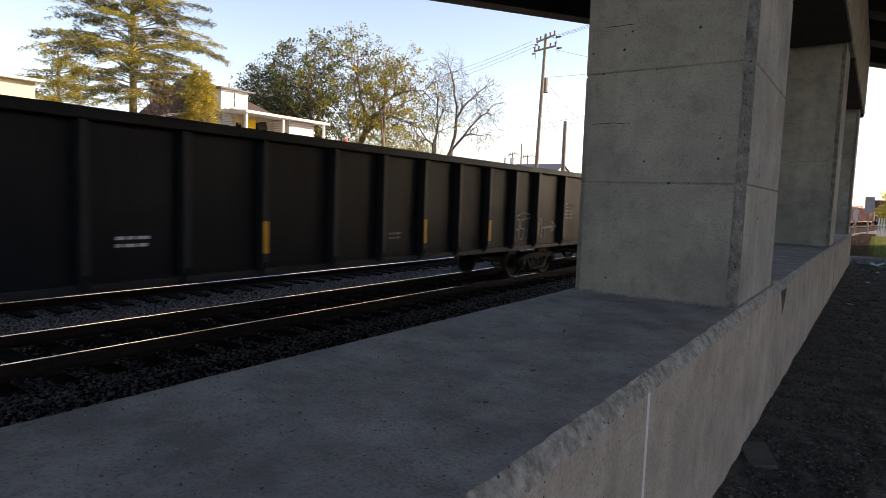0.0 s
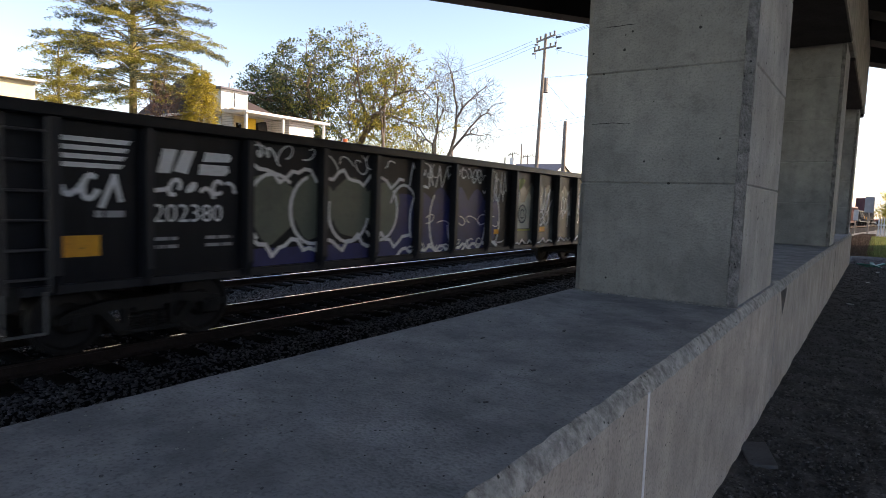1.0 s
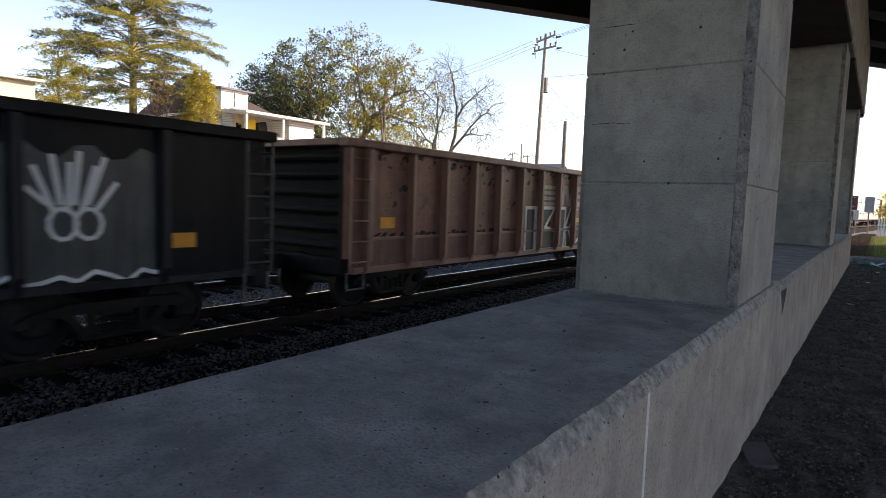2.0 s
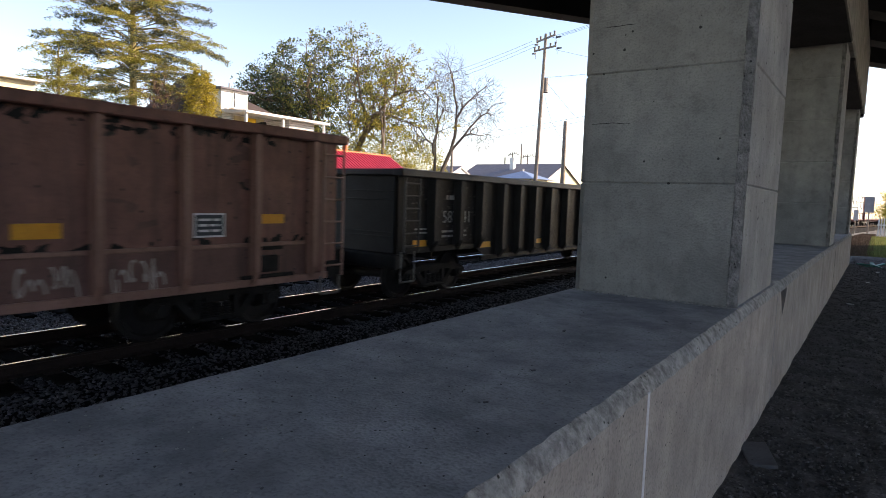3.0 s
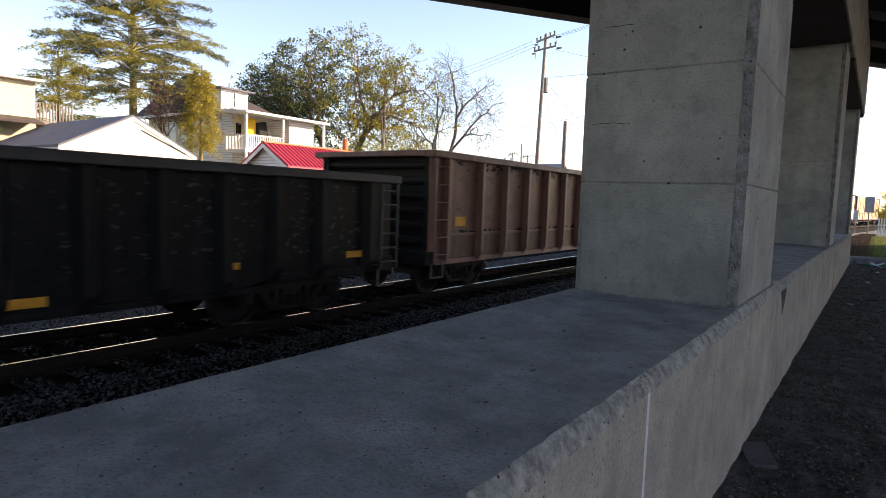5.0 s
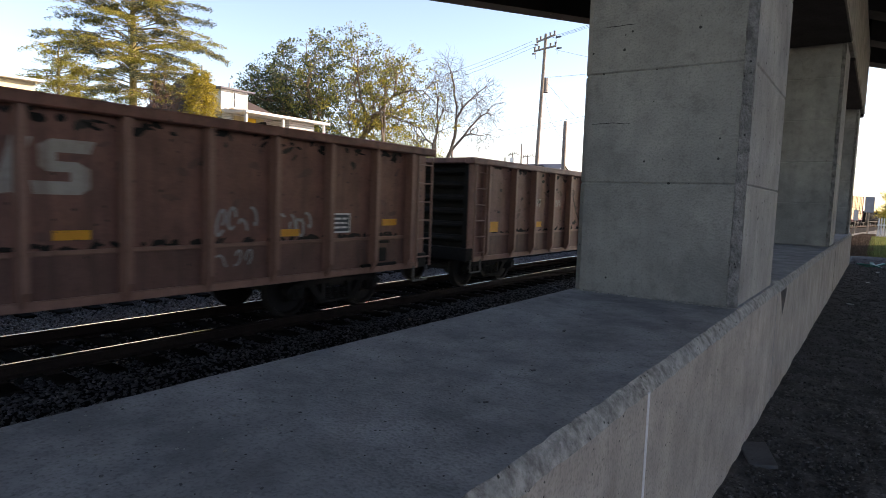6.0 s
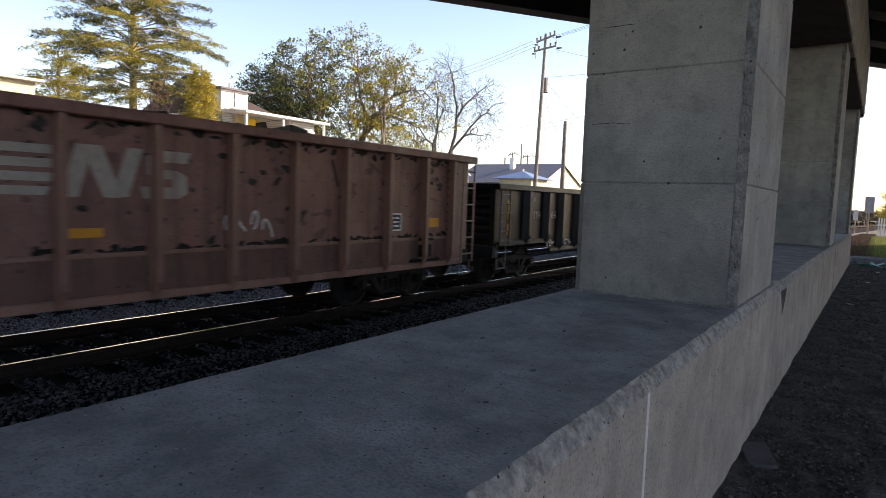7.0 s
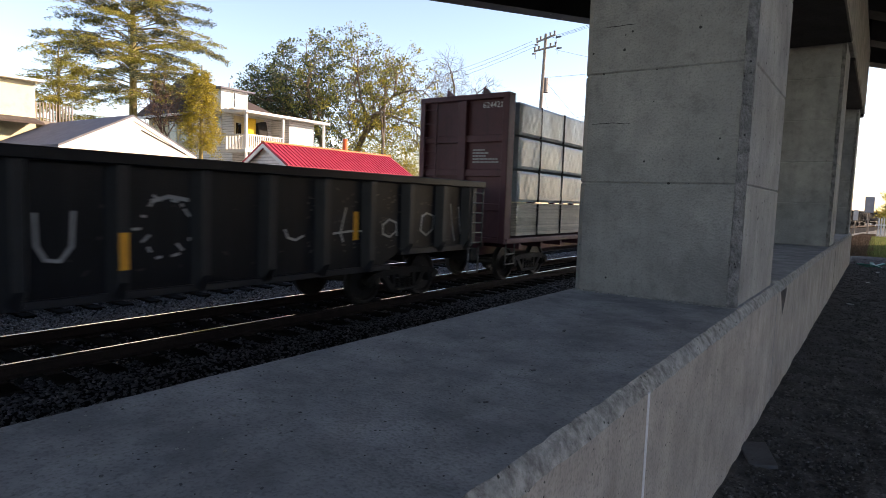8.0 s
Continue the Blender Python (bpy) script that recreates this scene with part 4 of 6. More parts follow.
spray(41, YB(3.2), YB(6.3), 2.42, 2.8, 8, g, 0.022, X0 + 0.002)
spray(42, YB(6.6), YB(10.3), 1.0, 1.22, 12, g, 0.03, X0 + 0.0045)
spray(43, YB(6.7), YB(8.3), 2.30, 2.72, 6, g, 0.034, X0 + 0.0045, False)
spray(44, YB(9.5), YB(10.4), 2.05, 2.72, 4, g, 0.034, X0 + 0.0045, False)
spray(45, YB(8.45), YB(9.3), 2.40, 2.74, 4, g, 0.034, X0 + 0.0045)
spray(46, YB(7.0), YB(10.2), 1.45, 1.75, 6, g, 0.024, X0 + 0.0045)
part("spray_tag", g, WHITE_PAINT, carB, "white sprayed tags")
g = Geo()
for k in range(6):
    y = 6.55 + 0.62 * k
    blob = [(YB(y + (0.42 + 0.06 * math.sin(3 * a)) * math.cos(a)), 1.62 + (0.62 + 0.1 * math.cos(2 * a + k)) * math.sin(a)) for a in np.linspace(0, 6.1, 18)]
    part("spray_fill", Geo().patch(blob, X0 + 0.0004 * k), BLUE_SPRAY, carB, "deep blue sprayed form")
g = Geo()
for k in range(4):
    y = 3.55 + 0.80 * k
    blob = [(YB(y + 0.46 * math.cos(a) + 0.08 * math.sin(2 * a)), 1.82 + (0.50 + 0.07 * math.cos(3 * a + k)) * math.sin(a)) for a in np.linspace(0, 6.1, 18)]
    part("spray_fill", Geo().patch(blob, X0 + 0.0004 * k), DULL_GREEN, carB, "dull green sprayed form")
for ya, yb in zip(bposts[2:7], bposts[3:8]):
    part("spray_fill", Geo().box(X0 - 0.0006, X0 + 0.0001, YB(ya + 0.08), YB(yb - 0.08), 1.0, 1.26), BLUE_SPRAY, carB, "deep blue sprayed band")
g = Geo()
wave = [(YB(3.05 + 0.12 * i), 1.28 + 0.10 * math.sin(1.1 * i) + 0.05 * math.sin(2.7 * i)) for i in range(32)]
g.ribbon(wave, 0.06, X0 + 0.003)
g.ribbon([(YB(3.05 + 0.12 * i), 2.36 + 0.09 * math.sin(0.9 * i) + 0.05 * math.sin(2.1 * i)) for i in range(30)], 0.055, X0 + 0.003)
g.ribbon([(YB(6.4 + 0.12 * i), 0.99 + abs(0.13 * math.sin(0.95 * i))) for i in range(31)], 0.06, X0 + 0.003)
for k in range(6):
    y = 6.55 + 0.62 * k
    g.ribbon([(YB(y + 0.43 * math.cos(a)), 1.62 + 0.68 * math.sin(a)) for a in np.linspace(0.3 + k, 2.6 + k, 10)], 0.05, X0 + 0.003)
for k in range(4):
    y = 3.55 + 0.78 * k
    g.ribbon([(YB(y + 0.47 * math.cos(a)), 1.82 + 0.53 * math.sin(a)) for a in np.linspace(0.9 + k, 4.0 + k, 14)], 0.055, X0 + 0.003)
part("spray_outline", g, WHITE_PAINT, carB, "white sprayed outlines")
g = Geo()
face = [(10.78, 1.40), (11.60, 1.40), (11.62, 2.20), (11.52, 2.34), (11.40, 2.20), (11.30, 2.05), (11.10, 2.05), (11.02, 2.30), (10.90, 2.36), (10.80, 2.22)]
g.patch([(YB(a), b) for a, b in face], X0 + 0.001)
crest = Geo().patch([(YB(a), b) for a, b in ((10.80, 2.40), (10.90, 2.44), (11.02, 2.34), (11.20, 2.46), (11.30, 2.60), (11.18, 2.66), (11.08, 2.60), (10.95, 2.64), (10.84, 2.56))], X0 + 0.0012)
part("spray_crest", crest, LIME_SPRAY, carB, "lime sprayed crest")
part("spray_base", Geo().ribbon([(YB(10.76), 1.36), (YB(11.64), 1.36)], 0.05, X0 + 0.002), LIME_SPRAY, carB, "lime sprayed line")
part("spray_fill", g, paint("spray_pale", (0.55, 0.57, 0.52), (0.40, 0.42, 0.38), 2.0, 0.6, 0.0), carB, "pale sprayed rounded block with a ring")
g = Geo().ribbon([(YB(11.2 + 0.2 * math.cos(a)), 1.76 + 0.22 * math.sin(a)) for a in np.linspace(0, 6.4, 16)], 0.045, X0 + 0.004)
g.ribbon([(YB(11.2 + 0.1 * math.cos(a)), 1.76 + 0.11 * math.sin(a)) for a in np.linspace(0, 6.4, 12)], 0.03, X0 + 0.004)
part("spray_ring", g, SLATE_SPRAY, carB, "dark sprayed ring")
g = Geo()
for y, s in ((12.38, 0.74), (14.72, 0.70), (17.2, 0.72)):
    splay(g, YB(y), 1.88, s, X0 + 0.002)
spray(16, YB(13.2), YB(14.1), 1.35, 2.4, 4, g, 0.045, X0 + 0.002)
spray(47, YB(13.2), YB(14.1), 1.4, 2.3, 4, g, 0.045, X0 + 0.002, False)
spray(48, YB(12.0), YB(12.8), 1.45, 1.85, 3, g, 0.04, X0 + 0.002)
spray(18, YB(15.3), YB(16.3), 1.7, 2.3, 4, g, 0.04, X0 + 0.002)
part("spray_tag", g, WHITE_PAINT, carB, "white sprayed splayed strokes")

# brown cars with a rib along the side
brown_posts = [0.62] + [1.80 + 1.07 * i for i in range(13)] + [15.70]
carC, YC = gondola("gondola_car", "rust-brown open freight car with slate graffiti", 39.82, 16.37, 0.72, 3.02, brown_posts, BROWN_CAR, LIT_BROWN_POST, 0.09, rib=1.33,
                   plates=[(9.46, 10.0, 1.52, 1.64), (11.68, 12.16, 1.49, 1.66), (14.80, 15.2, 1.62, 1.76), (1.0, 1.4, 1.5, 1.7)])
stripes_mark(carC, YC(7.2), YC(10.05), 1.97, 2.56, 1.529, CREAM_PAINT)
FORMS = ([(6.5, 0.80), (7.0, 0.80), (7.0, 1.92), (6.5, 1.92)], [(7.1, 0.80), (8.2, 0.80), (8.2, 1.30), (7.6, 1.40), (8.15, 1.92), (7.1, 1.92)],
         [(8.38, 0.78), (8.80, 0.78), (8.86, 1.92), (8.40, 1.92)], [(8.86, 1.38), (9.22, 1.92), (9.66, 1.90), (9.12, 1.34)], [(8.86, 1.30), (9.10, 1.34), (9.42, 0.80), (8.98, 0.78)],
         [(9.42, 0.80), (9.62, 0.92), (10.0, 1.06), (10.34, 1.40), (10.52, 1.44), (10.40, 0.80)])
for k, form in enumerate(FORMS):
    part("spray_fill", Geo().patch([(YC(a), b) for a, b in form], 1.533 + 0.0005 * k), SLATE_SPRAY, carC, "slate sprayed letter form")
g = Geo()
for form in FORMS[:5]:
    g.ribbon([(YC(a), b) for a, b in form + form[:1]], 0.085, 1.537)
g.ribbon([(YC(9.36), 0.90), (YC(9.62), 0.93), (YC(10.0), 1.08), (YC(10.32), 1.40), (YC(10.56), 1.46)], 0.10, 1.537)
part("spray_outline", g, WHITE_PAINT, carC, "white sprayed outlines")
g = spray(21, YC(11.72), YC(12.3), 0.80, 1.18, 6, Geo(), 0.028, 1.534)
spray(22, YC(12.68), YC(13.35), 0.80, 1.20, 6, g, 0.028, 1.534, False)
part("spray_tag", g, CREAM_PAINT, carC, "grey sprayed tag")

carF, YF = gondola("gondola_car", "rust-brown open freight car with a worn striped mark", 91.25, 16.40, 0.72, 3.02, [0.62] + [1.88 + 1.075 * i for i in range(13)] + [15.75], BROWN_CAR, LIT_BROWN_POST, 0.09, rib=1.34,
                   plates=[(7.54, 7.98, 1.47, 1.58), (9.72, 10.11, 1.47, 1.58), (12.76, 13.15, 1.42, 1.53), (15.06, 15.45, 1.55, 1.67), (1.0, 1.4, 1.5, 1.7)])
stripes_mark(carF, YF(7.37), YF(10.12), 1.97, 2.57, 1.529, CREAM_PAINT)
g = spray(23, YF(11.72), YF(12.39), 1.45, 1.85, 4, Geo(), 0.04, 1.530)
spray(24, YF(12.72), YF(13.41), 1.42, 1.78, 4, g, 0.04, 1.530)
spray(25, YF(11.72), YF(12.3), 0.9, 1.25, 3, g, 0.03, 1.534)
part("spray_tag", g, GREY_SPRAY, carF, "pale sprayed tag")

rose_posts = [0.72, 1.95] + [2.99 + 1.073 * i for i in range(12)] + [15.70]
carG, YG = gondola("gondola_car", "faded rose-brown open freight car, dented and scraped", 109.03, 16.50, 0.70, 2.98, rose_posts, ROSE_CAR, LIT_BROWN_POST, 0.09, rib=1.29,
                   plates=[(0.95, 1.36, 1.34, 1.58), (3.20, 3.60, 1.42, 1.56), (8.37, 8.82, 1.49, 1.60), (14.97, 15.35, 1.50, 1.68)])
YG = lambda y: y + 0.25 - 16.50 / 2
stripes_mark(carG, YG(6.9), YG(9.62), 1.95, 2.54, 1.529, CREAM_PAINT)
letters("197", 0.22, YG(2.84), 1.93, 1.529, CREAM_PAINT, carG, "car_number")
letters("MW", 0.20, YG(4.02), 1.95, 1.529, CREAM_PAINT, carG, "car_mark")
g = spray(26, YG(10.13), YG(10.93), 1.35, 1.8, 4, Geo(), 0.03, 1.530)
part("spray_tag", g, WHITE_PAINT, carG, "white sprayed scribble")
g = Geo()
for pts in ([(5.20, 2.62), (5.35, 2.20), (5.60, 1.80), (5.90, 1.52)], [(5.92, 1.54), (6.20, 1.80), (6.42, 2.15), (6.55, 2.55)], [(12.15, 2.62), (12.22, 2.42), (12.28, 2.22)], [(11.4, 1.72), (11.6, 1.80), (11.5, 1.66)]):
    g.ribbon([(YG(a), b) for a, b in pts], 0.055, 1.5295)
part("scrape", g, SCRAP, carG, "dark scraped steel")
scrap(carG, YG, [(6.2, 0.9, 0.35, -0.3), (10.0, 0.9, 0.32, 0.2), (12.5, 0.7, 0.28, 0.2)], 2.98)
for car, Y, y in ((carC, YC, 13.74), (carF, YF, 13.80), (carG, YG, 13.48)):
    bb = Geo().cham(1.50, 1.62, Y(y + 1.0), Y(y + 1.32), 0.92, 1.16, 0.02)
    bb.tube((1.58, Y(y + 0.7), 0.86), (1.58, Y(y + 1.6), 0.86), 0.03, n=8)
    bb.cham(1.52, 1.60, Y(y + 0.95), Y(y + 1.4), 1.24, 1.29, 0.01)
    part("brake_box", bb, UNDER, car, "dark brake gear box")
    for y2 in (y + 1.93, 0.72):
        rv = Geo()
        for k in range(8):
            rv.tube((1.52, Y(y2), 1.45 + 0.17 * k), (1.55, Y(y2), 1.45 + 0.17 * k), 0.022, n=6)
        tagged(part("rivets", rv, SCRAP, car), kind="stuff")
    g = Geo().box(1.527, 1.531, Y(y), Y(y + 0.44), 1.46, 1.76)
    part("data_panel", g, SLATE_SPRAY, car, "small black data panel with a white rim")
    g = Geo().ribbon([(Y(y), 1.46), (Y(y + 0.44), 1.46), (Y(y + 0.44), 1.76), (Y(y), 1.76), (Y(y), 1.46)], 0.025, 1.533)
    bars(g, Y(y + 0.06), Y(y + 0.38), 1.5, 1.72, 3, 1.533, 6)
    part("data_panel_rim", g, WHITE_PAINT, car)



def scuffs(car, Y, y0, y1, z0, z1, n, seed, mat, label="dark scraped patches", size=1.0):
    """Ragged patches: paint scraped to dark steel, grime, scuffs, pale mottling and painted shade."""
    rng = random.Random(seed)
    g = Geo()
    for _ in range(n):
        cy, cz = rng.uniform(y0, y1), rng.uniform(z0, z1)
        a, b = rng.uniform(0.03, 0.16) * size, rng.uniform(0.02, 0.07) * size
        t = rng.uniform(-0.5, 0.9)
        out = []
        for i in range(9):
            q = 2 * math.pi * i / 9
            r = rng.uniform(0.55, 1.1)
            u, v = a * r * math.cos(q), b * r * math.sin(q)
            out.append((Y(cy + u * math.cos(t) - v * math.sin(t)), cz + u * math.sin(t) + v * math.cos(t)))
        g.patch(out, 1.5265 + rng.uniform(0, 0.002))
    tagged(part("scrape", g, mat, car, label), kind="stuff")


scuffs(carG, YG, 0.9, 15.2, 2.3, 2.85, 46, 1, SCRAP)
scuffs(carG, YG, 0.9, 15.2, 1.4, 2.3, 22, 2, SCRAP)
scuffs(carC, YC, 0.9, 15.6, 2.35, 2.88, 34, 3, SCRAP)
scuffs(carC, YC, 0.9, 15.6, 1.4, 2.3, 14, 4, SCRAP)
scuffs(carF, YF, 0.9, 15.6, 2.4, 2.88, 22, 5, SCRAP)
for k, (car, Y, rib) in enumerate(((carC, YC, 1.33), (carF, YF, 1.34), (carG, YG, 1.29))):
    # grime along the rib, doubling as the rib's shadow line put into colour
    scuffs(car, Y, 0.9, 15.6, rib + 0.02, rib + 0.07, 130, 60 + k, UNDER, "black grime and painted shade above the rib", 0.9)
    scuffs(car, Y, 0.9, 15.6, 2.74, 2.88, 120, 70 + k, UNDER, "black grime under the rim", 0.9)
    scuffs(car, Y, 0.9, 15.6, 1.4, 2.8, 60, 80 + k, GRIMY_BROWN, "faded scuffed patches", 1.3)
# low dark cars
dposts = [1.12, 2.02, 2.87, 3.79, 4.60, 5.40, 6.30, 7.33, 8.45, 9.25, 10.34, 11.25, 12.11, 13.1, 14.35]
carD, YD = gondola("gondola_car", "low dusty black open freight car with faded lettering", 57.58, 15.64, 0.72, 2.60, dposts, GREY_CAR, GREY_CAR, 0.13, 0.07, belly=0.28, chord_mat=CHORD, flush="full",
                   plates=[(2.95, 3.41, 1.0, 1.13), (5.50, 6.0, 0.99, 1.11), (9.30, 9.75, 1.0, 1.12), (0.55, 0.98, 1.05, 1.25), (14.7, 15.1, 1.35, 1.5)])
letters("587541", 0.25, YD(1.5), 1.58, 1.531, GREY_SPRAY, carD, "car_number")
g = bars(Geo(), YD(1.62), YD(2.1), 2.0, 2.2, 1, 1.531, 1)
bars(g, YD(1.5), YD(2.4), 1.25, 1.45, 2, 1.531, 2)
bars(g, YD(0.6), YD(1.1), 1.35, 1.5, 2, 1.531, 9)
part("stencil_block", g, GREY_SPRAY, carD, "faded stencilled lines")
scrap(carD, YD, [(11.5, 0.7, 0.2, 0.3), (14.2, 0.6, 0.24, 0.4)], 2.60)
carE, YE = gondola("gondola_car", "low dented black open freight car with yellow plates", 74.27, 16.01, 0.62, 2.45, [1.65, 2.85] + [3.63 + 0.88 * i for i in range(13)] + [15.3], GREY_CAR, GREY_CAR, 0.13, 0.08, belly=0.12, chord_mat=CHORD, flush="full",
                   plates=[(5.46, 5.97, 0.76, 0.88), (7.31, 7.75, 0.76, 0.88), (9.82, 10.27, 0.76, 0.87), (12.34, 12.70, 0.98, 1.08), (14.8, 15.2, 1.02, 1.13), (3.2, 3.6, 0.76, 0.88), (0.90, 1.40, 0.80, 0.92)])
scrap(carE, YE, [(5.8, 1.2, 0.12, 0.6), (8.7, 0.9, 0.10, 0.5)], 2.45)
DUST = paint("dusty_scuff", (0.030, 0.029, 0.031), (0.018, 0.0175, 0.019), 6.0, 0.8, 0.2)
scuffs(carE, YE, 0.8, 15.4, 0.95, 2.3, 170, 7, DUST, "dusty grey scuffed patches", 0.45)
scuffs(carD, YD, 0.8, 15.0, 1.05, 2.4, 110, 8, DUST, "dusty grey scuffed patches", 0.45)
PALE_MOTTLE = paint("pale_mottle", (0.075, 0.071, 0.073), (0.034, 0.032, 0.033), 6.0, 0.6, 0.2)
scuffs(carE, YE, 10.4, 15.5, 1.1, 2.25, 230, 17, PALE_MOTTLE, "pale mottled patches", 0.38)
scuffs(carE, YE, 0.6, 4.2, 1.2, 2.2, 70, 16, PALE_MOTTLE, "pale mottled patches", 0.45)
scuffs(carD, YD, 0.5, 3.2, 1.2, 2.35, 120, 18, PALE_MOTTLE, "pale mottled patches", 0.38)
scuffs(carD, YD, 11.0, 15.2, 1.1, 2.3, 120, 19, PALE_MOTTLE, "pale mottled patches", 0.38)
carH, YH = gondola("gondola_car", "low black open freight car with chalked loops", 126.5, 15.75, 0.74, 2.47, [1.62, 2.72] + [3.62 + 1.065 * i for i in range(11)] + [15.2], BLACK_CAR, LIT_BLACK_POST, 0.13, 0.08, belly=0.25,
                   plates=[(0.68, 0.80, 1.25, 2.1), (5.70, 5.80, 1.30, 1.66), (7.825, 7.935, 1.11, 1.55), (11.80, 11.92, 1.31, 1.80)])
YH = lambda y: y + 0.3 - 15.75 / 2
scuffs(carH, YH, 0.8, 15.0, 1.0, 2.3, 70, 9, DUST, "dusty grey scuffed patches", 0.45)
scuffs(carH, YH, 10.5, 15.0, 1.1, 2.2, 150, 20, PALE_MOTTLE, "pale mottled patches", 0.36)
letters("194", 0.2, YH(1.72), 1.64, 1.531, GREY_SPRAY, carH, "car_number")
letters("364", 0.2, YH(2.64), 1.64, 1.531, GREY_SPRAY, carH, "car_number")
g = bars(Geo(), YH(1.42), YH(1.8), 2.0, 2.25, 1, 1.531, 3)
H = lambda y: y - 15.75 / 2
g.ribbon([(H(7.02), 1.76), (H(7.03), 1.42), (H(7.12), 1.26), (H(7.26), 1.24), (H(7.38), 1.40), (H(7.40), 1.78)], 0.04, 1.531)
for k in range(14):
    a = 2 * math.pi * k / 14
    y, z = 8.48 + 0.34 * math.cos(a), 1.58 + 0.36 * math.sin(a)
    g.ribbon([(H(y), z), (H(y + 0.09 * math.cos(2.3 * k)), z + 0.05 * math.sin(1.7 * k) + 0.03)], 0.035, 1.531)
g.ribbon([(H(8.30), 1.92), (H(8.52), 1.98), (H(8.76), 1.94)], 0.05, 1.531)
for pts in ([(4.9, 1.7), (4.75, 1.5), (4.9, 1.35), (5.1, 1.5), (4.95, 1.72)], [(6.25, 1.75), (6.2, 1.4), (6.45, 1.35), (6.5, 1.75)], [(10.34, 1.52), (10.40, 1.40), (10.55, 1.36), (10.70, 1.42)],
            [(11.34, 1.44), (11.75, 1.47), (12.2, 1.46)], [(11.62, 1.86), (11.50, 1.45), (11.56, 1.30)], [(12.95, 1.36), (12.92, 1.60), (12.72, 1.66), (12.55, 1.56), (12.56, 1.40), (12.74, 1.34), (12.92, 1.44)],
            [(13.70, 1.74), (13.66, 1.44), (13.84, 1.34), (14.06, 1.46), (14.08, 1.72), (13.84, 1.78), (13.70, 1.70)], [(14.66, 1.96), (14.74, 1.50), (14.84, 1.20)], [(14.95, 1.9), (15.05, 1.35)]):
    g.ribbon([(H(a), b) for a, b in pts], 0.038, 1.531)
part("spray_tag", g, GREY_SPRAY, carH, "chalky grey loops")
g = spray(37, YH(2.45), YH(3.05), 0.86, 1.08, 4, Geo(), 0.035, 1.531)
spray(38, YH(3.55), YH(4.2), 0.86, 1.06, 4, g, 0.035, 1.531)
part("spray_tag", g, WHITE_PAINT, carH, "small white sprayed tag")


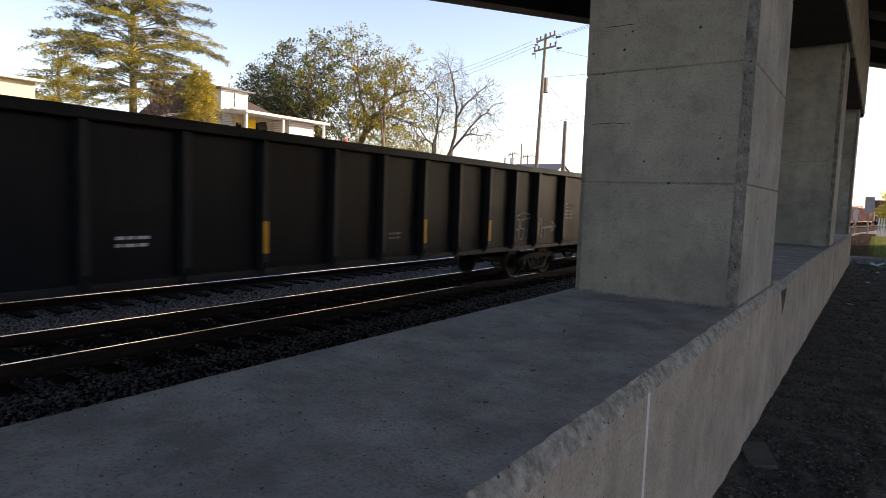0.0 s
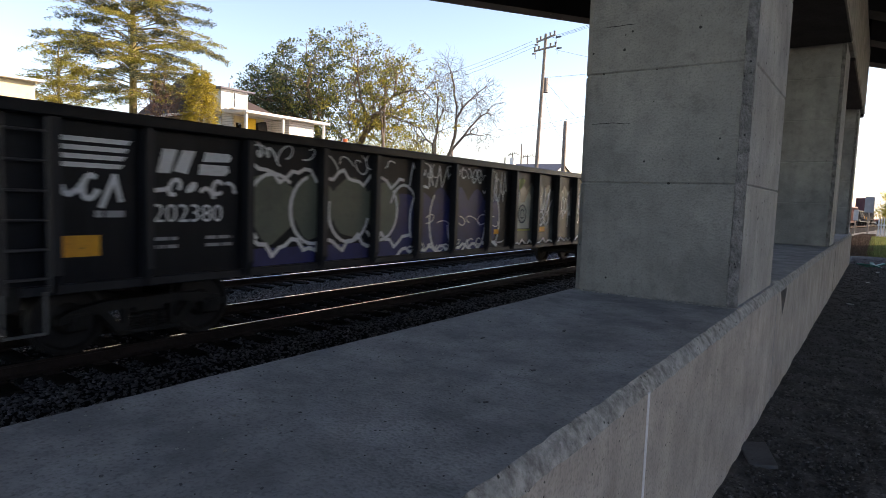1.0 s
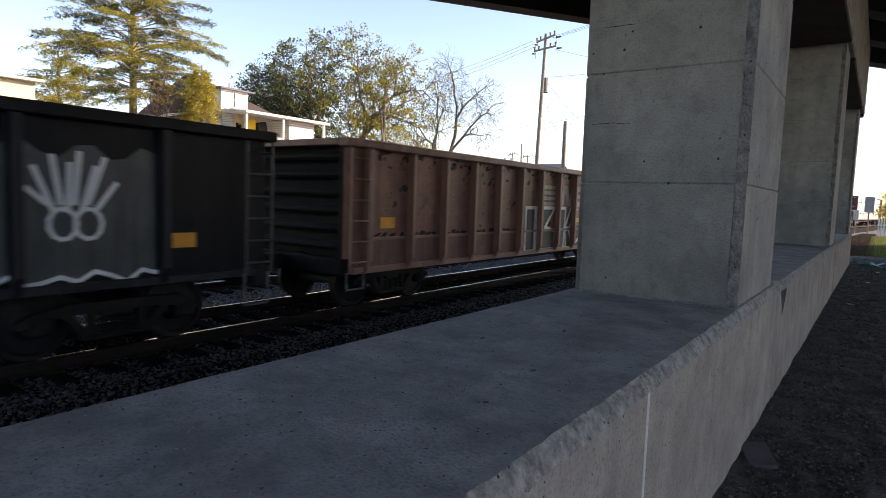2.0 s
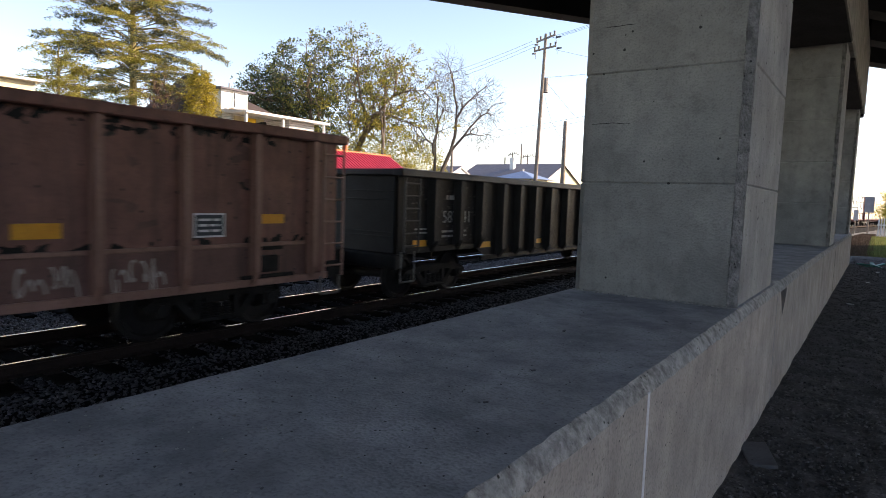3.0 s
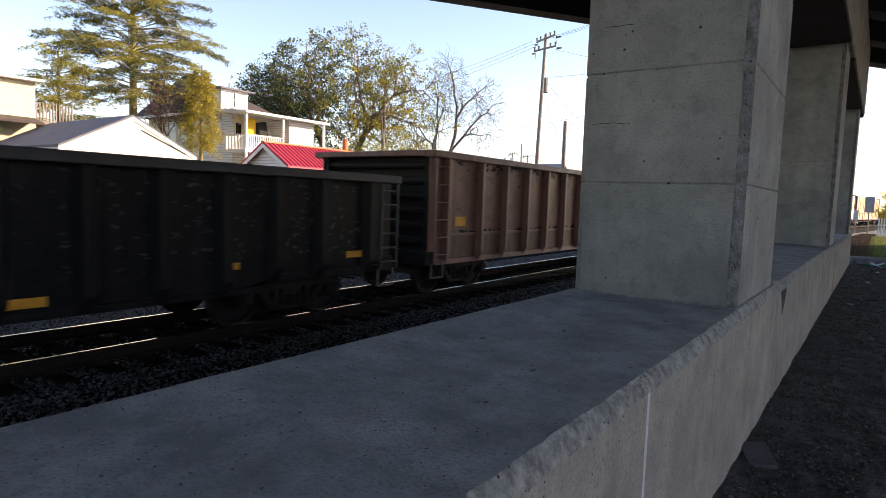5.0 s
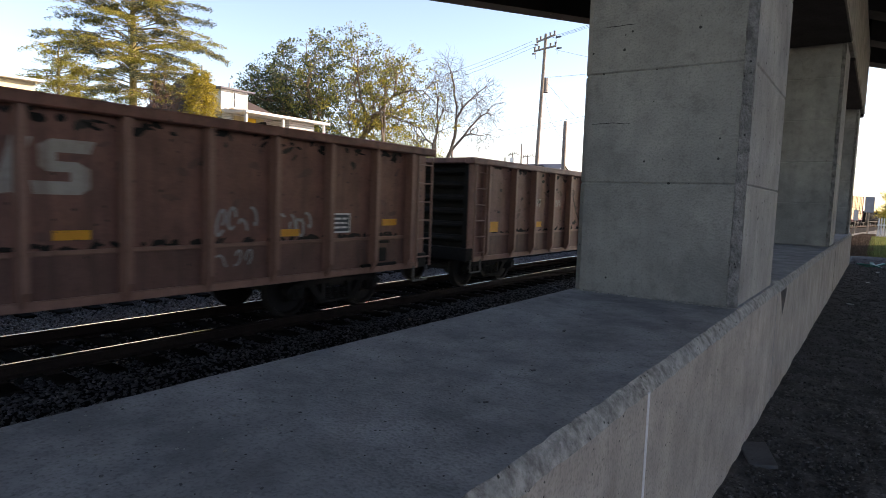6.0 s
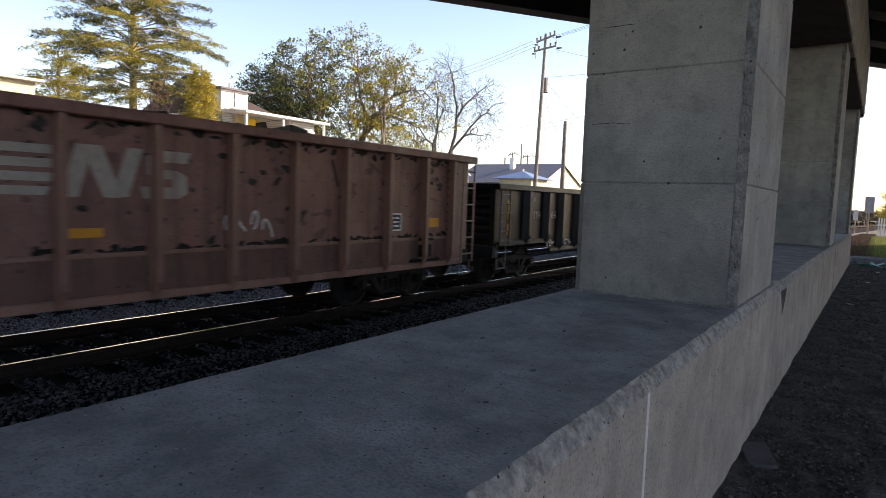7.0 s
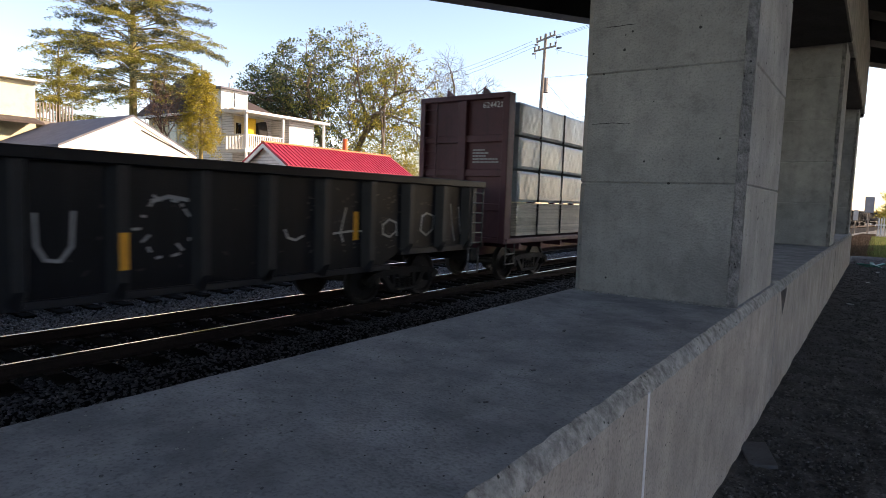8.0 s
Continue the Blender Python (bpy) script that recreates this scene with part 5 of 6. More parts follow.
def lumber_car(start, label, wraps, seed):
    """A flat car with a tall bulkhead at each end, a centre beam, and stacked lumber on both sides."""
    L = 22.6
    car = thing("lumber_car", label, "freight car", group="cars of the train")
    Y = lambda y: y - L / 2
    deck = Geo().cham(-1.38, 1.38, Y(0.1), Y(L - 0.1), 1.0, 1.14, 0.02)
    deck.cham(-0.3, 0.3, Y(0.2), Y(L - 0.2), 0.62, 1.0, 0.02)
    for k in range(18):
        deck.box(-1.36, 1.36, Y(0.8 + 1.22 * k), Y(0.9 + 1.22 * k), 0.86, 1.01)
    part("deck", deck, MAROON, car, "dark maroon steel deck")
    for y, sgn in ((0.0, 1), (L, -1)):
        y0, y1 = sorted((Y(y), Y(y + sgn * 0.32)))
        bh = part("bulkhead", Geo().cham(-1.30, 1.30, y0 + 0.10, y1 - 0.10, 1.14, 4.66, 0.01), MAROON, car, "maroon ribbed steel bulkhead")
        for sx in (-1.27, 1.27):
            part("side_post", Geo().cham(sx - 0.09, sx + 0.09, y0, y1, 1.0, 4.67, 0.015), MAROON, bh)
        part("top_rail", Geo().cham(-1.36, 1.36, y0 - 0.003, y1 + 0.003, 4.56, 4.70, 0.015), MAROON, bh)
        part("centre_post", Geo().cham(-0.12, 0.12, y0, y1, 1.14, 4.558, 0.012), MAROON, bh)
        for z in (1.9, 2.75, 3.6):
            part("rib", Geo().cham(-1.2, 1.2, y0 + 0.03, y1 - 0.03, z - 0.09, z + 0.09, 0.012), MAROON, bh)
        for sx in (-0.5, 0.6):
            part("gusset", Geo().prism([(Y(y), 4.70), (Y(y + sgn * 0.5), 4.70), (Y(y + sgn * 0.06), 4.86)], "x", sx - 0.03, sx + 0.03), MAROON, bh)
        lg = Geo()
        for xx in (-1.18, -0.78):
            lg.tube((xx, Y(y) - sgn * 0.03, 1.3), (xx, Y(y) - sgn * 0.03, 4.55), 0.022, n=6)
        for k in range(9):
            z = 1.5 + 0.36 * k
            lg.tube((-1.18, Y(y) - sgn * 0.03, z), (-0.78, Y(y) - sgn * 0.03, z), 0.014, n=6)
        part("ladder", lg, MAROON, bh)
        coupler(car, Y(y), -sgn)
        st = Geo()
        for yy in (0.12, 0.55):
            st.tube((1.36, Y(y + sgn * yy), 1.05), (1.36, Y(y + sgn * yy), 0.5), 0.018, n=6)
        st.tube((1.36, Y(y + sgn * 0.12), 0.5), (1.36, Y(y + sgn * 0.55), 0.5), 0.018, n=6)
        st.tube((1.36, Y(y + sgn * 0.12), 0.75), (1.36, Y(y + sgn * 0.55), 0.75), 0.018, n=6)
        part("stirrup_step", st, PALE_STEEL, car)
        truck(car, Y(y + sgn * 1.95))
    beam = Geo().box(-0.06, 0.06, Y(0.3), Y(L - 0.3), 4.3, 4.62)
    for k in range(15):
        beam.box(-0.08, 0.08, Y(0.8 + 1.5 * k), Y(0.95 + 1.5 * k), 1.14, 4.3)
    part("centre_beam", beam, MAROON, car)
    rng = random.Random(seed)
    for sx in (-1, 1):
        a, b = sorted((sx * 0.12, sx * 1.33))
        for row, (z0, z1, mat) in enumerate(wraps):
            y = 0.62
            while y < L - 0.9:
                w = min(4.30, L - 0.62 - y)
                dx = rng.uniform(-0.015, 0.015)
                g = Geo()
                if mat in (WRAP, CREAM_WRAP):
                    ny, nz = 40, 12
                    face = 1.33 + dx
                    for j in range(nz + 1):
                        for i in range(ny + 1):
                            yy, zz = w * i / ny, (z1 - z0 - 0.05) * j / nz
                            edge = i in (0, ny) or j in (0, nz)
                            d = 0.0 if edge else 0.022 * noise.noise((yy * 1.6 + y, zz * 0.8, row * 3 + seed)) + 0.012 * noise.noise((yy * 6 + y - zz * 3, zz * 0.8, row + seed)) + 0.008 * noise.noise((yy * 8 + y + zz * 5, zz, row + 5 + seed))
                            g.v.append((sx * (face + d - (0.03 if edge else 0)), Y(y + 0.02 + yy * (w - 0.04) / w), z0 + 0.03 + zz))
                    for j in range(nz):
                        for i in range(ny):
                            k = j * (ny + 1) + i
                            g.f.append((k, k + 1, k + ny + 2, k + ny + 1))
                    g.box(*sorted((sx * 0.14, sx * (face - 0.035))), Y(y + 0.02), Y(y + w - 0.02), z0 + 0.03, z1 - 0.02)
                else:
                    n = max(1, int(round((z1 - z0) / 0.042)))
                    hz = (z1 - z0 - 0.03) / n
                    for k in range(n):
                        off = rng.uniform(-0.012, 0.008)
                        e0, e1 = rng.uniform(0, 0.05), rng.uniform(0, 0.05)
                        g.box(*sorted((sx * 0.14, sx * (1.32 + off))), Y(y + 0.02 + e0), Y(y + w - 0.02 - e1), z0 + 0.03 + hz * k + 0.003, z0 + 0.03 + hz * (k + 1) - 0.003)
                pk = part("lumber_pack" if mat in (WRAP, CREAM_WRAP) else "lumber_bundle", g, mat, car, "wrapped lumber pack" if mat in (WRAP, CREAM_WRAP) else "bare board stack")
                if sx > 0:
                    for f in (0.27, 0.6):
                        part("strap", Geo().box(1.30, 1.357 + dx, Y(y + w * f) - 0.008, Y(y + w * f) + 0.008, z0 + 0.03, z1 - 0.01), WIRE, pk)
                y += w
    CARS.append((car, start, L))
    return car, Y


FOUR = [(1.16, 2.02, GREY_LUMBER), (2.03, 2.86, WRAP), (2.87, 3.70, WRAP), (3.71, 4.56, WRAP)]
carI, YI = lumber_car(143.72, "maroon bulkhead flat car loaded with wrapped lumber", FOUR, 2)
cu = letters("624421", 0.14, 0, 0, 0, WHITE_PAINT, carI, "car_number")
cu.data.transform(Matrix(((1, 0, 0, 0.55), (0, 0, -1, YI(0.0) + 0.095), (0, 1, 0, 4.36), (0, 0, 0, 1))) @ Matrix(((0, 1, 0, 0), (0, 0, 1, 0), (1, 0, 0, 0), (0, 0, 0, 1))))
g = Geo()
rng = random.Random(4)
for k in range(5):
    x = 0.3
    while x < 0.3 + (0.35 if k < 3 else 0.72):
        e = x + rng.uniform(0.04, 0.12)
        z = 3.30 - 0.075 * k
        g.add([(x, YI(0.0) + 0.096, z), (e, YI(0.0) + 0.096, z), (e, YI(0.0) + 0.096, z + 0.045), (x, YI(0.0) + 0.096, z + 0.045)], [(0, 1, 2, 3)])
        x = e + 0.02
part("stencil_block", g, GREY_SPRAY, carI, "small white data lines")
lumber_car(168.0, "maroon bulkhead flat car loaded with cream-wrapped lumber", [(a, b, CREAM_WRAP) for a, b, _ in FOUR], 3)
lumber_car(192.2, "maroon bulkhead flat car loaded with bare yellow lumber", [(a, b, LUMBER) for a, b, _ in FOUR], 4)
for k in range(3):
    gondola("gondola_car", "low dark open freight car at the end of the train", 216.6 + 17.0 * k, 15.6, 0.72, 2.47, [1.0, 2.2] + [3.3 + 1.07 * i for i in range(11)] + [14.8], GREY_CAR, GREY_CAR, 0.13, 0.07, belly=0.25)

# ---- far side: houses, trees, poles ----


def gable_building(name, label, x0, x1, y0, y1, zb, ze, zr, ridge, wall_mat, roof_mat, over=0.3, ribs=0.0, openings=()):
    """Walls, gables and a pitched roof; ridge along 'x' or 'y'."""
    t = thing(name, label, "house" if "house" in name else "garage")
    xm, ym = (x0 + x1) / 2, (y0 + y1) / 2
    w = Geo()
    if ridge == "x":
        w.prism([(y0, zb), (y1, zb), (y1, ze), (ym, zr - 0.06), (y0, ze)], "x", x0, x1)
    else:
        w.prism([(x0, zb), (x1, zb), (x1, ze), (xm, zr - 0.06), (x0, ze)], "y", y0, y1)
    part("wall", w, wall_mat, t)
    for sgn in (-1, 1):
        r, seams = Geo(), []
        if ridge == "x":
            half = (y1 - y0) / 2
            k = (zr - ze) / half
            e = half + over
            r.prism([(ym, zr), (ym, zr + 0.1), (ym + sgn * e, zr + 0.1 - k * e), (ym + sgn * e, zr - k * e)], "x", x0 - over, x1 + over)
        else:
            half = (x1 - x0) / 2
            k = (zr - ze) / half
            e = half + over
            r.prism([(xm, zr), (xm, zr + 0.1), (xm + sgn * e, zr + 0.1 - k * e), (xm + sgn * e, zr - k * e)], "y", y0 - over, y1 + over)
            if ribs:
                n = int((y1 - y0 + 2 * over) / ribs)
                for i in range(n + 1):
                    yy = y0 - over + i * ribs
                    seams.append(Geo().prism([(xm, zr + 0.09), (xm, zr + 0.15), (xm + sgn * e, zr + 0.15 - k * e), (xm + sgn * e, zr + 0.09 - k * e)], "y", yy, yy + 0.04))
        ro = part("roof", r, roof_mat, t)
        for q in seams:
            part("seam", q, roof_mat, ro)
        b = Geo()
        if ridge == "x":
            b.prism([(ym, zr - 0.13), (ym, zr + 0.02), (ym + sgn * e, zr + 0.02 - k * e), (ym + sgn * e, zr - 0.13 - k * e)], "x", x1 + over - 0.03, x1 + over + 0.012)
        else:
            b.prism([(xm, zr - 0.16), (xm, zr + 0.02), (xm + sgn * e, zr + 0.02 - k * e), (xm + sgn * e, zr - 0.16 - k * e)], "y", y0 - over - 0.02, y0 - over + 0.03)
        part("bargeboard", b, TRIM, t)
    return t


def window(t, axis, at, a0, a1, z0, z1):
    """A sash window set proud on a wall; axis 'x' faces +x at x = at, '-y' faces -y at y = at."""
    fr, gl = Geo(), Geo()
    c = 0.07

    def bx(g, p0, p1, q0, q1, d0, d1):
        if axis == "x":
            g.box(at + d0, at + d1, p0, p1, q0, q1)
        else:
            g.box(p0, p1, at - d1, at - d0, q0, q1)
    bx(fr, a0 - c, a0, z0 - c, z1 + c, -0.02, 0.05)
    bx(fr, a1, a1 + c, z0 - c, z1 + c, -0.02, 0.05)
    bx(fr, a0, a1, z1, z1 + c, -0.02, 0.05)
    bx(fr, a0, a1, z0 - c, z0, -0.02, 0.07)
    bx(fr, a0, a1, (z0 + z1) / 2 - 0.025, (z0 + z1) / 2 + 0.025, -0.02, 0.035)
    bx(gl, a0, a1, z0, z1, -0.02, 0.012)
    w = part("window", fr, TRIM, t, "white sash window")
    part("pane", gl, GLASS_DARK, w)


# white garage, gable to the tracks
garage = gable_building("garage", "white garage with a grey shingle roof, facing the tracks", -31.5, -24.0, 9.6, 14.95, 1.0, 3.45, 4.82, "x", paint("garage_paint", (0.78, 0.755, 0.66), (0.70, 0.68, 0.60), 0.8, 0.7, 0.05), SHINGLE, 0.02)
part("gable_conduit", Geo().tube((-23.98, 12.6, 4.35), (-23.98, 14.5, 3.55), 0.02, n=6), UNDER, garage)

# low shed with a red metal roof, ridge along the tracks
shed = gable_building("red_roof_shed", "low white shed with a red ribbed metal roof", -24.1, -21.1, 17.6, 25.75, 1.0, 3.30, 4.22, "y", WHITE_SIDING, RED_METAL, 0.24, ribs=0.24)
part("ridge_cap", Geo().box(-22.72, -22.48, 17.34, 26.0, 4.30, 4.37), ORANGE, shed, "orange metal ridge cap")
part("vent_pipe", Geo().tube((-22.6, 22.5, 4.2), (-22.6, 22.5, 4.95), 0.13, n=12), ORANGE, shed, "orange vent pipe")

# two-storey house with an upper porch
house = thing("porch_house", "two-storey pale sided house with an upper porch", "house")
part("wall", Geo().box(-35.4, -31.2, 21.8, 24.8, 1.0, 6.75), GREY_SIDING, house, "pale grey lapped siding")
part("bay_wall", Geo().box(-41.5, -35.401, 22.3, 24.8, 1.0, 6.85), CREAM_WALL, house, "dull tan stucco bay")
part("rear_wall", Geo().box(-34.0, -31.2, 24.801, 26.9, 1.0, 6.6), WHITE_SIDING, house)
RIDGE = (-38.0, 23.5, 9.80)
roof = Geo().add([(-41.9, 21.4, 6.85), (-31.0, 21.4, 6.78), (-31.0, 25.2, 6.78), (-41.9, 25.2, 6.85), RIDGE, (RIDGE[0] - 1.2, RIDGE[1], RIDGE[2])],
                 [(0, 1, 4, 5), (1, 2, 4), (2, 3, 5, 4), (3, 0, 5), (3, 2, 1, 0)])
part("roof", roof, BROWN_SHINGLE, house, "brown hipped shingle roof")
part("roof_trim", Geo().box(-41.9, -31.0, 21.3, 21.42, 6.70, 6.86), TRIM, house)
dorm = part("dormer", Geo().box(-32.6, -31.3, 21.1, 22.9, 6.7, 7.95), TRIM, house, "white dormer box")
part("dormer_roof", Geo().prism([(-33.6, 7.95), (-31.0, 7.95), (-31.0, 8.03), (-33.6, 8.2)], "y", 20.9, 23.2), SHINGLE, dorm)
window(house, "x", -31.3, 21.9, 22.0, 7.0, 7.85)
window(house, "-y", 21.8, -33.05, -32.3, 5.2, 6.5)
part("brown_door", Geo().cham(-36.35, -35.55, 22.24, 22.299, 4.5, 6.55, 0.01), POLE_WOOD, house, "brown boarded door")
window(house, "-y", 22.3, -38.9, -38.0, 5.2, 6.6)
window(house, "-y", 22.3, -37.6, -36.7, 5.2, 6.6)
part("porch_floor", Geo().box(-31.2, -29.0, 21.1, 27.1, 4.30, 4.46), TRIM, house)
part("porch_roof", Geo().prism([(-31.3, 6.62), (-28.8, 6.46), (-28.8, 6.60), (-31.3, 6.78)], "y", 21.0, 27.3), TRIM, house, "flat white porch roof")
for y in (21.12, 23.7, 26.95):
    part("porch_post", Geo().cham(-29.14, -29.0, y, y + 0.13, 4.46, 6.47, 0.01), TRIM, house)
    part("porch_post", Geo().cham(-29.14, -29.0, y, y + 0.13, 1.0, 4.30, 0.01), TRIM, house)
rail = part("porch_rail", Geo().box(-29.1, -29.02, 21.25, 23.7, 5.24, 5.31), TRIM, house)
for k in range(18):
    part("baluster", Geo().box(-29.08, -29.04, 21.32 + 0.13 * k, 21.37 + 0.13 * k, 4.47, 5.24), TRIM, rail)
for k in range(13):
    part("baluster", Geo().box(-30.95 + 0.14 * k, -30.90 + 0.14 * k, 21.16, 21.20, 4.47, 5.24), TRIM, rail)
part("side_rail", Geo().box(-31.1, -29.14, 21.14, 21.22, 5.24, 5.31), TRIM, house)
part("porch_back_wall", Geo().box(-31.199, -31.15, 21.9, 24.0, 4.47, 6.5), CREAM_WALL, house, "sunlit cream porch wall")
part("porch_door", Geo().box(-31.16, -31.12, 22.0, 22.35, 4.6, 6.1), GLASS_DARK, house, "dark glazed porch door")
part("hung_cloth", Geo().cham(-30.3, -30.25, 22.1, 22.75, 5.35, 6.35, 0.02), paint("yellow_cloth", (0.78, 0.5, 0.02), (0.7, 0.42, 0.02), 3, 0.8, 0.1), house, "yellow cloth hung on the porch")
part("porch_cabinet", Geo().cham(-0.2, 0.2, -0.4, 0.4, -0.55, 0.55, 0.03, pose(-30.4, 23.2, 5.65, 14, 0, 10)), UNDER, house, "dark leaning table top")
part("porch_room", Geo().box(-31.195, -29.5, 24.6, 26.6, 4.47, 6.5), WHITE_SIDING, house, "closed white end of the porch")
part("satellite_mast", Geo().tube((-35.6, 24.6, 6.9), (-35.6, 24.6, 9.2), 0.04, n=6), INSULATOR, house)

# cream house at the end of the row
cream = thing("cream_house", "tall cream house with a flat eave", "house")
part("wall", Geo().box(-42.0, -32.0, 4.0, 11.85, 1.0, 6.75), CREAM_WALL, cream)
part("roof", Geo().prism([(-42.4, 6.75), (-31.6, 6.75), (-31.6, 6.86), (-42.4, 7.4)], "y", 3.6, 12.1), TRIM, cream)
part("lower_roof", Geo().prism([(-32.0, 5.0), (-30.9, 4.75), (-30.9, 4.85), (-32.0, 5.12)], "y", 4.0, 11.8), BROWN_SHINGLE, cream)
deckr = part("side_deck", Geo().box(-34.0, -32.2, 11.86, 13.6, 4.9, 5.05), POLE_WOOD, cream, "wooden side deck")
for k in range(12):
    part("baluster", Geo().box(-32.26, -32.2, 11.95 + 0.14 * k, 12.0 + 0.14 * k, 5.05, 5.9), POLE_WOOD, deckr)
part("deck_post", Geo().box(-32.3, -32.2, 13.5, 13.6, 1.0, 4.9), POLE_WOOD, deckr)

# far houses down the line
far = gable_building("far_house", "distant white house with a dark grey roof", -48.0, -34.6, 69.0, 81.0, 1.0, 4.5, 7.15, "x", CREAM_WALL, SHINGLE, 0.3)
part("chimney", Geo().box(-41.6, -41.0, 73.0, 73.6, 6.0, 8.0), TRIM, far)
far3 = gable_building("far_house", "small distant white house behind the bare tree", -49.0, -45.0, 64.0, 68.0, 1.0, 5.4, 6.3, "x", TRIM, SHINGLE, 0.2)
window(far3, "x", -45.0, 65.2, 66.6, 4.2, 5.2)
kiosk = thing("blue_roof_hut", "small hut with a hipped blue metal roof", "hut")
part("wall", Geo().box(-26.7, -23.6, 45.1, 48.1, 1.0, 3.98), CREAM_WALL, kiosk)
part("roof", Geo().add([(-27.2, 44.6, 3.96), (-23.1, 44.6, 3.96), (-23.1, 48.6, 3.96), (-27.2, 48.6, 3.96), (-25.2, 46.6, 4.70)], [(0, 1, 4), (1, 2, 4), (2, 3, 4), (3, 0, 4), (3, 2, 1, 0)]), BLUE_METAL, kiosk)
part("finial", Geo().tube((-25.2, 46.6, 4.66), (-25.2, 46.6, 4.86), 0.10, n=8), TRIM, kiosk)


def utility_pole(x, y, top, lean, arms, label):
    z0 = ground_height(x, y) - 0.1
    t = thing("utility_pole", label, "utility pole", at=pose(x, y, z0))
    h = top - z0
    part("pole", Geo().tube((0, 0, 0), (lean, lean * 0.4, h), 0.17, 0.11, n=12), POLE_WOOD, t)
    for k, (dz, half) in enumerate(arms):
        f = (h - dz) / h
        cx, cy = lean * f, lean * 0.4 * f
        m = Matrix.Translation((cx, cy, h - dz)) @ Matrix.Rotation(radians(-30 + 12 * k), 4, "Z")
        a = part("crossarm", Geo().cham(-half, half, -0.06, 0.06, -0.06, 0.06, 0.01, m), POLE_WOOD, t)
        for q in (-0.95, -0.55, 0.5, 0.95):
            p = m @ Vector((half * q, 0, 0.06))
            part("insulator", Geo().tube(p, p + Vector((0, 0, 0.24)), 0.06, 0.09, n=8), INSULATOR, a)
            if abs(q) > 0.9:
                e = m @ Vector((half * q * 1.04, 0.1, -0.16))
                part("strain_insulator", Geo().tube(e, e + Vector((0.34 * (1 if q > 0 else -1), 0.15, 0.03)), 0.09, 0.05, n=8), INSULATOR, a)
                part("jumper_wire", Geo().tube(e, e + Vector((0.06, 0.02, -0.45)), 0.02, 0.012, n=5), WIRE, a)
    return t


pole = utility_pole(-22.0, 42.6, 14.9, 0.32, [(0.35, 1.25), (1.1, 1.15)], "leaning wooden utility pole with two crossarms")
part("transformer", Geo().tube((0.25, 0.5, 9.6), (0.25, 0.5, 10.7), 0.26, n=12), INSULATOR, pole, "grey pole transformer")
utility_pole(-16.0, 34.7, 7.05, 0.0, [], "short wooden pole with a bracket")
utility_pole(-47.3, 86.6, 11.3, 0.0, [], "distant plain wooden pole")
utility_pole(-48.4, 85.7, 9.85, 0.0, [(0.3, 1.2)], "distant wooden pole with a crossarm")
utility_pole(-49.3, 84.9, 9.0, 0.0, [], "distant short wooden pole")
utility_pole(-46.4, 87.1, 9.6, 0.0, [(0.3, 1.4)], "distant thin pole with a crossarm")
utility_pole(-38.0, 54.0, 8.4, 0.0, [], "thin wooden pole among the trees")


def cable(a, b, sag, label):
    cu = bpy.data.curves.new("cable", "CURVE")
    cu.dimensions, cu.bevel_depth, cu.bevel_resolution = "3D", 0.010, 1
    sp = cu.splines.new("POLY")
    n = 16
    sp.points.add(n)
    for i in range(n + 1):
        t = i / n
        p = Vector(a).lerp(Vector(b), t)
        sp.points[i].co = (p.x, p.y, p.z - sag * 4 * t * (1 - t), 1)
    tmp = bpy.data.objects.new("cable", cu)
    me = bpy.data.meshes.new_from_object(tmp)
    bpy.data.objects.remove(tmp)
    me.materials.clear()
    tagged(part("power_cable", me, WIRE), label, "cable", "cables of the pole line")


for k in range(3):
    cable((-22.56 + 0.15 * k, 42.13 + 0.08 * k, 14.30 - 0.18 * k), (-47.5 - 1.8 * k, 52.6 + 1.9 * k, 14.25 - 0.18 * k), 0.5, "thin black overhead power cable")
    cable((-21.53 + 0.35 * k, 42.91 - 0.2 * k, 14.64 - 0.12 * k), (-12.65 + 0.5 * k, 38.4 - 0.4 * k, 14.64 - 0.12 * k), 0.1, "thin black overhead power cable")
cable((-21.07, 43.15, 13.75), (-16.4, 52.9, 13.75), 0.1, "thin black overhead power cable")
cable((-21.4, 42.69, 11.61), (-12.1, 41.5, 11.61), 0.15, "thin black overhead cable")
cable((-52.3, 58.5, 8.6), (-6.3, 35.3, 8.6), 0.5, "thin black overhead cable")
cable((-50.6, 59.4, 8.25), (-7.0, 35.0, 8.25), 0.5, "thin black overhead cable")
cable((-21.44, 42.62, 11.27), (-14.3, 46.9, 2.4), 0.1, "thin black stay cable")
cable((-21.7, 43.0, 10.4), (-16.0, 34.7, 6.0), 0.7, "slack black service cable")


def leafy(m):
    """Lets part of the light through the leaves."""
    n, l = m.node_tree.nodes, m.node_tree.links
    b = n["Principled BSDF"]
    tr = n.new("ShaderNodeBsdfTranslucent")
    l.new(b.inputs["Base Color"].links[0].from_socket, tr.inputs["Color"])
    mx = n.new("ShaderNodeMixShader")
    mx.inputs[0].default_value = 0.45
    l.new(b.outputs[0], mx.inputs[1])
    l.new(tr.outputs[0], mx.inputs[2])
    l.new(mx.outputs[0], n["Material Output"].inputs["Surface"])


for m in (LEAF_OLIVE, LEAF_GOLD, LEAF_GREEN, NEEDLES, DARK_NEEDLES, GRASS):
    leafy(m)


